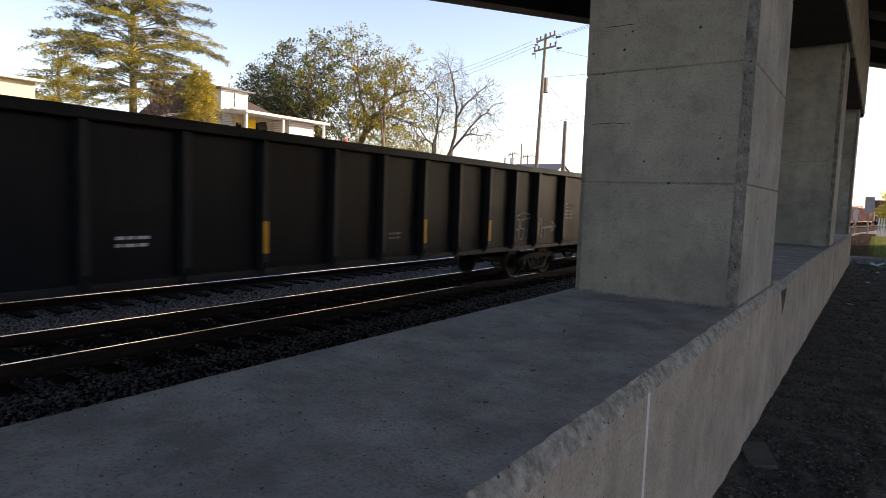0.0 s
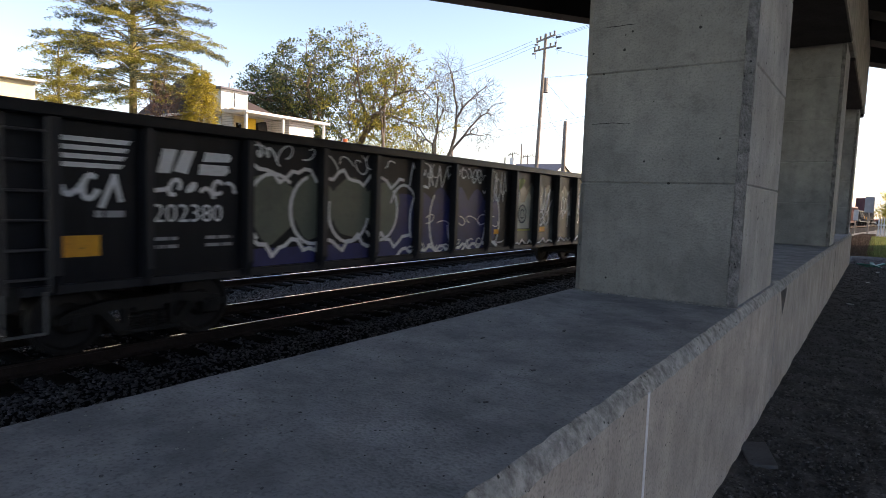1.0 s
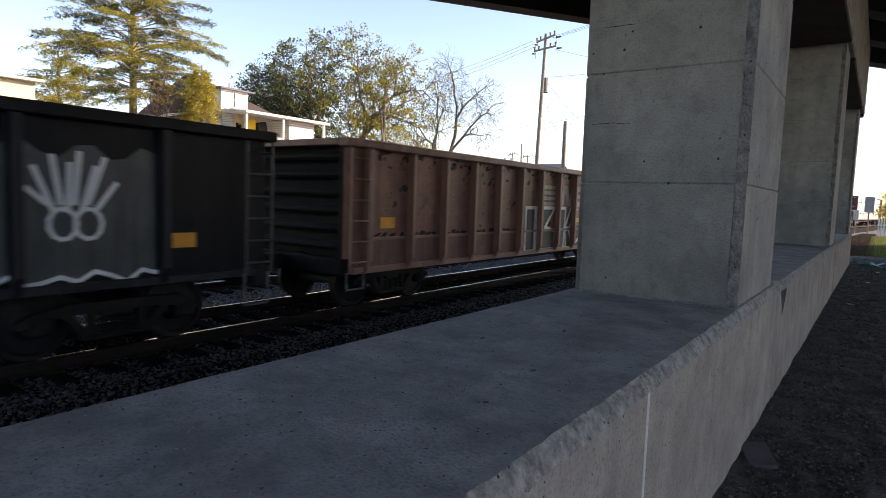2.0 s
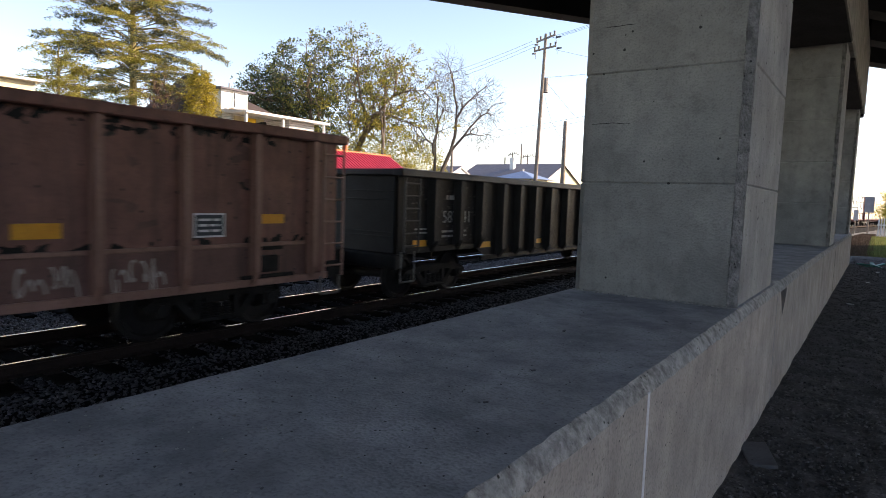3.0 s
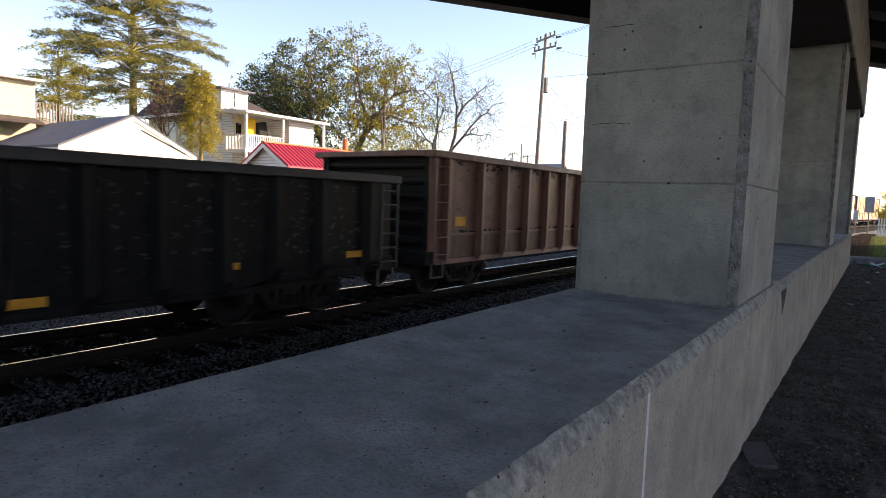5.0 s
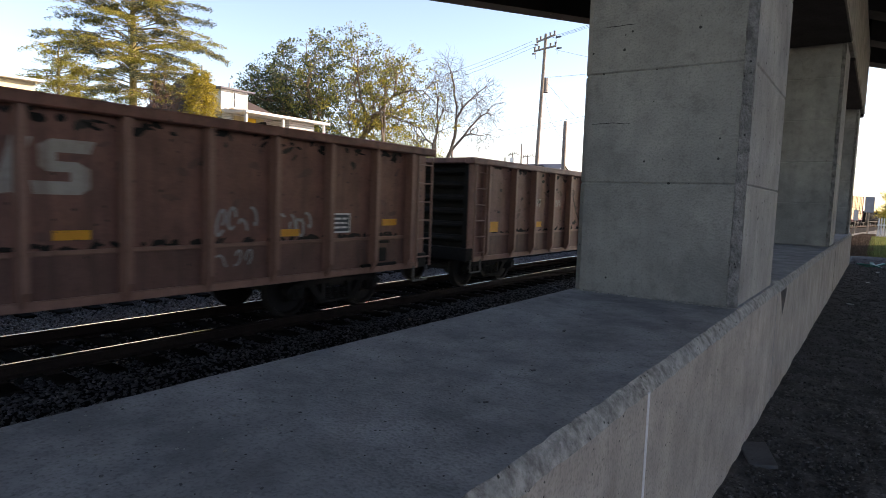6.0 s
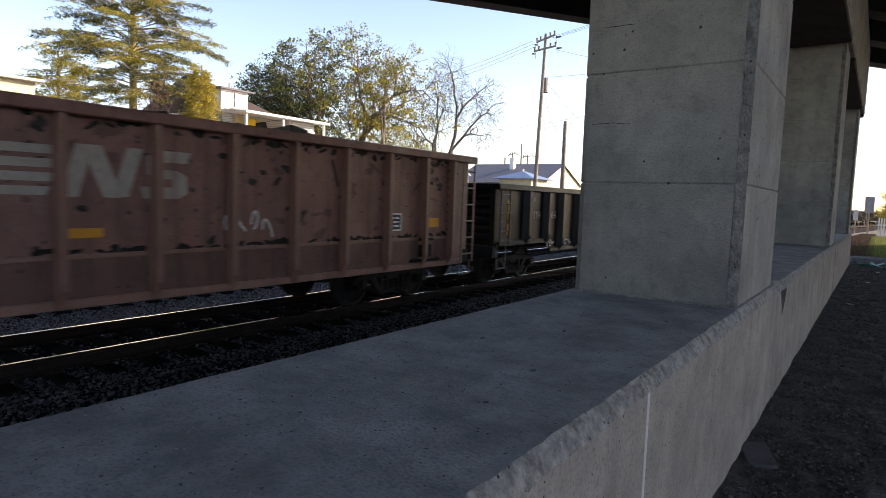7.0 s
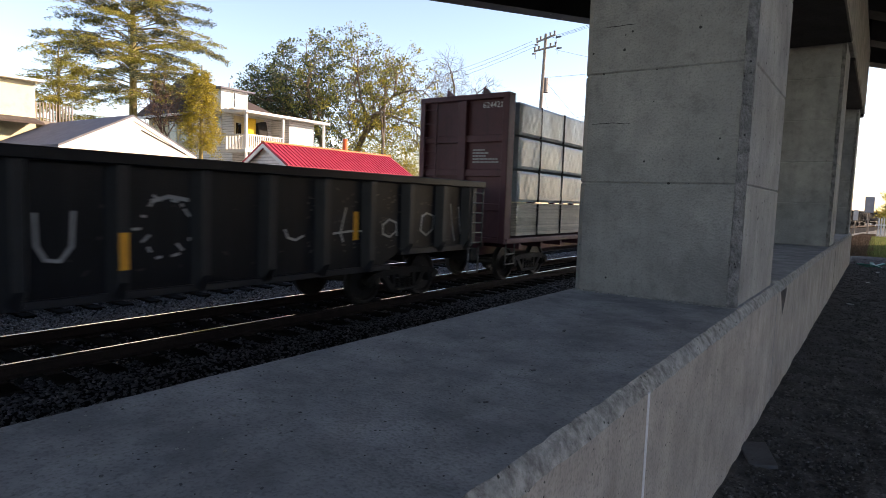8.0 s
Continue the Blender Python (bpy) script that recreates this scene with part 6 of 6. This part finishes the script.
def leaf_mesh(name, centres, size, material, seed, flat=0.0, stretch=1.0, width=0.5):
    """Many small leaves, each a bent pair of faces."""
    rng = np.random.default_rng(seed)
    c = np.asarray(centres)
    n = len(c)
    u = rng.normal(size=(n, 3))
    u[:, 2] *= 1.0 - flat
    u /= np.linalg.norm(u, axis=1)[:, None]
    w = rng.normal(size=(n, 3))
    w[:, 2] *= 1.0 - flat * 0.5
    w -= (w * u).sum(1)[:, None] * u
    w /= np.linalg.norm(w, axis=1)[:, None]
    s = (rng.uniform(0.6, 1.3, n) * size)[:, None]
    v = np.stack([c - u * s * stretch, c + w * s * width, c + u * s * stretch, c - w * s * width], 1).reshape(-1, 3)
    f = np.arange(4 * n).reshape(n, 4)
    return array_mesh(name, v, f, material)


def crown_tree(x, y, crowns, tips, seed, label, bark, trunk_r=0.2, fork=2.2, leaves=0, leaf_size=0.12, mats=(), spread=0.22, bare=None, lift=0.05, twig=0.45, name="tree"):
    """A tree whose limbs divide again and again towards tips spread through its crown: round masses (x, y, z, radius, half height) in the world.
    mats: (leaf material, weight at a place) pairs. bare: how bare the place is, 0 to 1."""
    rng = random.Random(seed)
    z0 = ground_height(x, y) - 0.1
    t = thing(name, label, "tree", at=pose(x, y, z0))
    goals = []
    for cx, cy, cz, r, hz, share in crowns:
        for _ in range(int(tips * share)):
            v = Vector((rng.gauss(0, 1), rng.gauss(0, 1), rng.gauss(0, 1))).normalized() * rng.random() ** 0.42
            k = 1.0 + 0.14 * noise.noise((v.x * 2.3 + seed, v.y * 2.3, v.z * 2.3))
            goals.append((cx - x + v.x * r * k, cy - y + v.y * r * k, cz - z0 + v.z * hz * k))
    goals = np.array(goals)
    wood, ends = Geo(), []

    def limb(p, q, ra, rb):
        side = Vector((rng.uniform(-1, 1), rng.uniform(-1, 1), rng.uniform(-0.4, 0.8))) * (q - p).length * 0.09
        m = p.lerp(q, 0.5) + side
        n = 7 if ra > 0.08 else 4 if ra > 0.02 else 3
        wood.tube(p, m, ra, (ra + rb) / 2, n)
        wood.tube(m, q, (ra + rb) / 2, rb, n)

    def grow(p, pts, r):
        if len(pts) <= 2:
            for g in pts:
                q = Vector(g)
                limb(p, q, max(0.011, r), 0.008)
                d = (q - p).normalized()
                for _ in range(3):
                    e = q.lerp(p, rng.uniform(0, 0.5))
                    w = (d + Vector((rng.uniform(-1, 1), rng.uniform(-1, 1), rng.uniform(-0.4, 1.0))) * 0.8).normalized()
                    wood.tube(e, e + w * twig * rng.uniform(0.5, 1.2), 0.008, 0.004, 3)
                    ends.append(e + w * twig * 0.7)
            return
        c = pts.mean(0)
        axis = np.linalg.svd(pts - c, full_matrices=False)[2][0]
        along = (pts - c) @ axis
        cut = np.quantile(along, rng.uniform(0.38, 0.62))
        for half in (pts[along <= cut], pts[along > cut]):
            if not len(half):
                continue
            h = Vector(half.mean(0))
            f = rng.uniform(0.34, 0.5)
            q = p.lerp(h, f)
            q.z += lift * (h - p).length
            rb = max(0.011, r * (len(half) / len(pts)) ** 0.5)
            limb(p, q, max(0.012, rb * 1.12), rb)
            grow(q, half, rb)

    top = Vector((0.1 * rng.uniform(-1, 1), 0.1 * rng.uniform(-1, 1), fork))
    wood.tube((0, 0, 0), top, trunk_r * 1.35, trunk_r, 10)
    grow(top, goals, trunk_r)
    part("trunk", wood, bark, t, "branching trunk and twigs")
    if leaves:
        sets = [[] for _ in mats]
        for e in ends:
            w = Vector((e.x + x, e.y + y, e.z + z0))
            gap = noise.noise((w.x * 0.55, w.y * 0.55, w.z * 0.55 + seed))
            if gap < -0.25 or (bare and rng.random() < bare(w)):
                continue
            pull = [wt(w) * rng.uniform(0.3, 1.0) for _, wt in mats]
            k = pull.index(max(pull))
            for _ in range(max(1, int(leaves * (0.5 + 0.9 * rng.random() + gap)))):
                sets[k].append((e.x + rng.gauss(0, spread), e.y + rng.gauss(0, spread), e.z + rng.gauss(0, spread * 0.8)))
        for k, ((mat, _), pts) in enumerate(zip(mats, sets)):
            if pts:
                tagged(part("crown", leaf_mesh("crown", pts, leaf_size, mat, seed + k, width=0.62), mat, t, "thinning autumn leaves"), kind="stuff")
    return t


def conifer(x, y, top, wide, low, seed, label, golden=0.5, step=0.26, count=3, droop=0.24, name="conifer_tree", gold=None, fine=0.066, blunt=0.72, thick=26):
    """A ragged conifer: straight trunk, long level boughs in tiers, flat hanging sprays of needles; low: where the boughs begin."""
    rng = random.Random(seed)
    z0 = ground_height(x, y) - 0.1
    t = thing(name, label, "tree", at=pose(x, y, z0))
    wood, sets = Geo(), ([], [])
    height = top - z0
    wood.tube((0, 0, 0), (0.05, 0.05, height), 0.05 + 0.014 * height, 0.03, n=10)
    z = low - z0
    full = z + 0.14 * (height - z)
    while z < height - 0.3:
        f = max(0.0, (z - full) / (height - full))
        for _ in range(count):
            reach = wide * (1.0 - f) ** blunt * rng.uniform(0.5, 1.05) * (0.72 if z < full else 1.0)
            a = rng.uniform(0, 6.283)
            rise = rng.uniform(0.08, 0.5) + 0.3 * f
            out, across = Vector((math.cos(a), math.sin(a), 0)), Vector((-math.sin(a), math.cos(a), 0))
            n = max(4, int(reach * 3.2))
            spot = lambda q: out * (reach * q) + across * (0.05 * reach * math.sin(5 * q + a)) + Vector((0, 0, z + reach * (rise * q - droop * 1.6 * q * q)))
            bright = rng.random() < golden
            for k in range(n):
                p, e = spot(k / n), spot((k + 1) / n)
                wood.tube(p, e, 0.008 * reach * (1 - k / n) + 0.008, 0.008 * reach * (1 - (k + 1) / n) + 0.006, n=4)
                if (k + 1) / n < 0.30:
                    continue
                for side in (-1, 1):
                    if rng.random() < 0.16:
                        continue
                    ln = (0.16 * reach + 0.22) * (1.15 - 0.75 * (k + 1) / n) * rng.uniform(0.7, 1.3)
                    w = (across * side + out * rng.uniform(0.5, 1.0)).normalized()
                    e2 = e + w * ln + Vector((0, 0, -ln * rng.uniform(0.0, 0.45)))
                    wood.tube(e, e2, 0.012, 0.005, n=3)
                    pick = sets[0 if bright or rng.random() < golden * 0.4 else 1]
                    for _ in range(int(thick * ln) + 6):
                        q = e.lerp(e2, rng.random() ** 0.8)
                        pick.append((q.x + rng.gauss(0, 0.09), q.y + rng.gauss(0, 0.09), q.z + rng.gauss(0, 0.035) - rng.random() ** 2 * 0.16))
        z += step * rng.uniform(0.6, 1.4)
    part("trunk", wood, MOSSY_BARK, t, "straight mossy trunk and boughs")
    for k, (pts, mat) in enumerate(zip(sets, (gold or NEEDLES, DARK_NEEDLES))):
        if pts:
            tagged(part("crown", leaf_mesh("crown", pts, fine, mat, seed + k, flat=0.6, stretch=1.5, width=0.4), mat, t, "ragged hanging needles"), kind="stuff")
    return t


def bush(x, y, zc, rx, ry, rz, n, size, mats, seed, label, name="shrub", stem=True):
    """A ragged shrub: stems and leaves in many uneven clumps."""
    rng = random.Random(seed)
    z0 = ground_height(x, y) - 0.1
    t = thing(name, label, "shrub", at=pose(x, y, z0))
    zc -= z0
    wood = Geo()
    clumps = []
    for k in range(34):
        v = Vector((rng.gauss(0, 1), rng.gauss(0, 1), rng.gauss(0, 1))).normalized() * rng.random() ** 0.4
        c = Vector((v.x * rx, v.y * ry, zc + v.z * rz))
        clumps.append(c)
        wood.tube((rng.uniform(-0.1, 0.1), rng.uniform(-0.1, 0.1), 0), c, 0.035, 0.01, n=4)
    part("stems", wood, BARK, t)
    for m, (mat, share) in enumerate(mats):
        pts = []
        for _ in range(int(n * share)):
            c = rng.choice(clumps)
            s = 0.26 * min(rx, ry, rz)
            pts.append((c.x + rng.gauss(0, s), c.y + rng.gauss(0, s), max(0.1, c.z + rng.gauss(0, s))))
        tagged(part("foliage", leaf_mesh("foliage", pts, size, mat, seed + m, stretch=1.3, width=0.36), mat, t), kind="stuff")
    return t


def rightward(w):
    """How far a place lies along the wide tree, -1 to 1."""
    return ((w.x + 38.0) * 0.81 + (w.y - 37.2) * 0.58) / 8.5


conifer(-36.0, 18.4, 19.5, 5.9, 7.3, 3, "tall ragged conifer with long level boughs", golden=0.42, step=0.20, count=4, droop=0.19, thick=66, fine=0.050)
conifer(-35.0, 14.0, 9.2, 2.9, 2.4, 6, "broad golden evergreen behind the garage", golden=0.8, step=0.14, count=4, droop=0.2, name="evergreen_tree", blunt=0.4, thick=64, fine=0.048)
conifer(-29.85, 18.88, 8.7, 1.25, 4.5, 7, "narrow golden evergreen beside the house", golden=1.0, step=0.085, count=4, droop=0.6, name="evergreen_tree", gold=LEAF_GOLD, fine=0.046, blunt=0.4, thick=52)
# leaves darker to the left, golden low and right: light put into leaf colour
crown_tree(-38.0, 37.2, [(-38.0, 37.2, 10.4, 7.6, 5.5, 0.68), (-42.4, 34.2, 9.6, 4.2, 3.6, 0.15), (-33.0, 40.7, 10.2, 4.4, 4.7, 0.17)], 1900, 8, "wide broadleaf tree with thinning olive leaves", BARK,
           trunk_r=0.40, fork=1.2, leaves=11, leaf_size=0.095, spread=0.19,
           mats=[(LEAF_GREEN, lambda w: 0.78 - 0.6 * rightward(w)), (LEAF_OLIVE, lambda w: 0.85), (LEAF_GOLD, lambda w: 0.60 + 0.3 * rightward(w) + 0.05 * (8.0 - w.z))],
           bare=lambda w: min(0.85, max(0.04, 0.12 + 0.6 * rightward(w) + 0.05 * (w.z - 10.0))))
crown_tree(-41.6, 32.0, [(-41.6, 32.0, 8.6, 3.1, 3.6, 1.0)], 420, 14, "dark green broadleaf tree behind the house", BARK, trunk_r=0.16, fork=2.0, leaves=6, leaf_size=0.10,
           mats=[(LEAF_GREEN, lambda w: 1.0), (LEAF_OLIVE, lambda w: 0.55)])
crown_tree(-32.5, 36.45, [(-32.6, 36.4, 10.6, 2.0, 3.4, 1.0)], 110, 21, "slender pale-barked tree, almost bare", PALE_BARK, trunk_r=0.12, fork=5.2, leaves=2, leaf_size=0.10,
           mats=[(LEAF_OLIVE, lambda w: 1.0)], lift=0.12)
crown_tree(-31.9, 43.0, [(-31.6, 43.8, 11.2, 2.0, 3.9, 0.45), (-29.2, 45.5, 9.6, 2.4, 3.3, 0.40), (-33.3, 42.4, 7.6, 1.8, 2.2, 0.15)], 900, 33, "bare leafless tree with upswept limbs", TWIG_BARK,
           trunk_r=0.22, fork=0.7, lift=0.09, twig=0.7)
crown_tree(-31.4, 17.7, [(-31.4, 17.7, 6.4, 1.5, 1.6, 1.0)], 170, 8, "sparse brown shrub behind the garage", RED_TWIG, trunk_r=0.07, fork=1.2, leaves=1, leaf_size=0.06,
           mats=[(WEED, lambda w: 1.0), (LEAF_GOLD, lambda w: 0.6)], twig=0.35, name="shrub")
bush(-34.0, 40.0, 4.6, 2.2, 5.6, 2.8, 17000, 0.085, [(LEAF_GOLD, 0.5), (LEAF_OLIVE, 0.5)], 5, "golden-green thicket below the trees", "thicket")

# ---- far end beyond the wall: grass, weeds, sign, barrier ----


def blades(name, n, area, h, material, label, seed, zf):
    rng = np.random.default_rng(seed)
    x, y = rng.uniform(area[0], area[1], n), rng.uniform(area[2], area[3], n)
    z = np.array([zf(a, b) for a, b in zip(x, y)])
    a = rng.uniform(0, 6.283, n)
    hh = rng.uniform(0.4, 1.2, n) * h
    w = 0.02 + 0.02 * rng.random(n)
    dx, dy = np.cos(a) * w, np.sin(a) * w
    lx, ly = rng.normal(0, 0.3, n) * hh, rng.normal(0, 0.3, n) * hh
    v = np.stack([np.stack([x - dx, y - dy, z], -1), np.stack([x + dx, y + dy, z], -1), np.stack([x + lx, y + ly, z + hh], -1)], 1).reshape(-1, 3)
    ob = new(name, array_mesh(name, v, np.arange(3 * n).reshape(n, 3), material))
    tagged(ob, label, "grass", "", "stuff")


blades("grass", 42000, (-0.25, 5.0, 27.0, 50.0), 0.10, GRASS, "short green grass beyond the wall", 3, ground_height)
blades("dry_weeds", 18000, (-2.6, -0.05, 26.6, 56.0), 0.09, WEED, "dry brown weeds beside the path", 4, ground_height)
bush(0.75, 66.0, 2.5, 0.9, 0.9, 1.7, 3000, 0.08, [(LEAF_GOLD, 0.7), (LEAF_OLIVE, 0.3)], 12, "young yellow-leaved tree by the line")
sign = thing("square_sign", "grey-backed square sign on a post", "sign")
part("post", Geo().tube((-0.62, 60.0, 0.4), (-0.62, 60.0, 3.3), 0.05, n=8), POLE_WOOD, sign)
part("panel", Geo().cham(-0.95, -0.30, 59.93, 59.97, 2.15, 3.45, 0.01), SIGN_GREY, sign)
plate = thing("white_sign", "small white notice on a post", "sign")
part("post", Geo().tube((-1.55, 62.0, 0.3), (-1.55, 62.0, 2.2), 0.04, n=8), POLE_WOOD, plate)
part("panel", Geo().cham(-1.70, -1.36, 61.93, 61.97, 1.45, 2.35, 0.01), PAPER, plate)
fence = thing("white_fence", "white board fence by the far line", "fence")
for k in range(14):
    part("picket", Geo().box(0.05 + 0.16 * k, 0.13 + 0.16 * k, 55.0, 55.03, 0.45, 1.75), TRIM, fence)
part("fence_rail", Geo().box(0.0, 2.3, 55.031, 55.06, 1.2, 1.3), TRIM, fence)

# ---- litter ----
m = pose(-0.50, 4.18, 0.535, 4, -6, 20)
tagged(part("grey_board", Geo().cham(-0.08, 0.08, -0.16, 0.16, -0.012, 0.012, 0.003, m), CARD), "flat grey board lying on the dirt", "litter")
rng = random.Random(9)
for k in range(9):
    m = pose(rng.uniform(-0.3, 0.5), rng.uniform(7.0, 21.0), 0.53, rng.uniform(-15, 15), rng.uniform(-15, 15), rng.uniform(0, 180))
    tagged(part("litter_scrap", Geo().cham(-0.03, 0.03, -0.05, 0.05, -0.006, 0.006, 0.002, m), PAPER if k % 3 else CARD), "pale scrap lying on the dirt path", "litter", "litter on the path")
gs = Geo()
for k in range(6):
    gs.cham(-0.16, 0.16, -0.05, 0.05, -0.012, 0.02, 0.006, pose(-0.25 + 0.08 * k, 21.6 + rng.uniform(-0.3, 0.3), 0.56 + 0.03 * (k % 2), rng.uniform(-20, 20), rng.uniform(-20, 20), rng.uniform(0, 180)))
tagged(part("green_sheeting", gs, PLASTIC_GREEN), "crumpled green plastic sheeting on the dirt", "litter")
for y, x, s in ((2.6, -1.15, 0.016), (3.2, -0.85, 0.014), (1.9, -0.95, 0.010), (2.2, -1.35, 0.012), (1.5, -0.9, 0.008)):
    tagged(part("dead_leaf", Geo().cham(-s, s, -s * 0.4, s * 0.4, 0, 0.004, 0.001, pose(x, y, LEDGE_Z + 0.001, 0, 0, 40 * y)), CARD), "small dark dead leaf on the concrete ledge", "leaf", "litter on the ledge")


def grit(n, seed, material, label, smax):
    """Small chips and scratches scattered over the ledge."""
    r = random.Random(seed)
    out = Geo()
    for _ in range(n):
        q = r.uniform(0.0012, smax)
        long = r.choice((1.0, 1.2, 1.5))
        out.cham(-q * long, q * long, -q, q, -0.001, min(0.006, q), q * 0.3, pose(r.uniform(LEFT_X + 0.03, -0.72), 0.55 + 5.5 * r.random() ** 1.3, LEDGE_Z, 0, 0, r.uniform(0, 180)))
    tagged(part("grit", out, material), label, "grit", "", "stuff")


grit(260, 51, CHIPPED, "pale concrete chips scattered over the ledge", 0.0030)
grit(240, 52, CARD, "dark grit scattered over the concrete ledge", 0.0028)


r = random.Random(77)
crumbs = Geo()
for _ in range(170):
    q = r.uniform(0.002, 0.008)
    crumbs.cham(-q * 1.6, q * 1.6, -q, q, -0.001, q, q * 0.3, pose(r.uniform(-1.68, -0.68), 3.931 - 0.03 * r.random() ** 2, LEDGE_Z, 0, 0, r.uniform(-30, 30)))
tagged(part("mortar_crumbs", crumbs, CHIPPED), "pale mortar crumbs along the foot of the pillar", "grit", "", "stuff")


def motions():
    """The train runs along its line at a steady speed; its wheels turn."""
    times = [0.25 * i for i in range(33)]
    for car, start, length in CARS:
        rows = []
        for t in times:
            s = start - SPEED * t
            a, _ = line(s + 1.95)
            b, _ = line(s + length - 1.95)
            c = (a + b) / 2
            rows.append((t, pose(c.x, c.y, 0, 0, 0, -math.degrees(math.atan2(b.x - a.x, b.y - a.y)))))
        walk(car, rows)
    turn = math.degrees(SPEED / FPS / WHEEL_R)
    for w, dy in SPINS:
        walk(w, [(i / FPS, pose(0, dy, WHEEL_R, turn * i)) for i in range(8 * FPS + 1)])


motions()
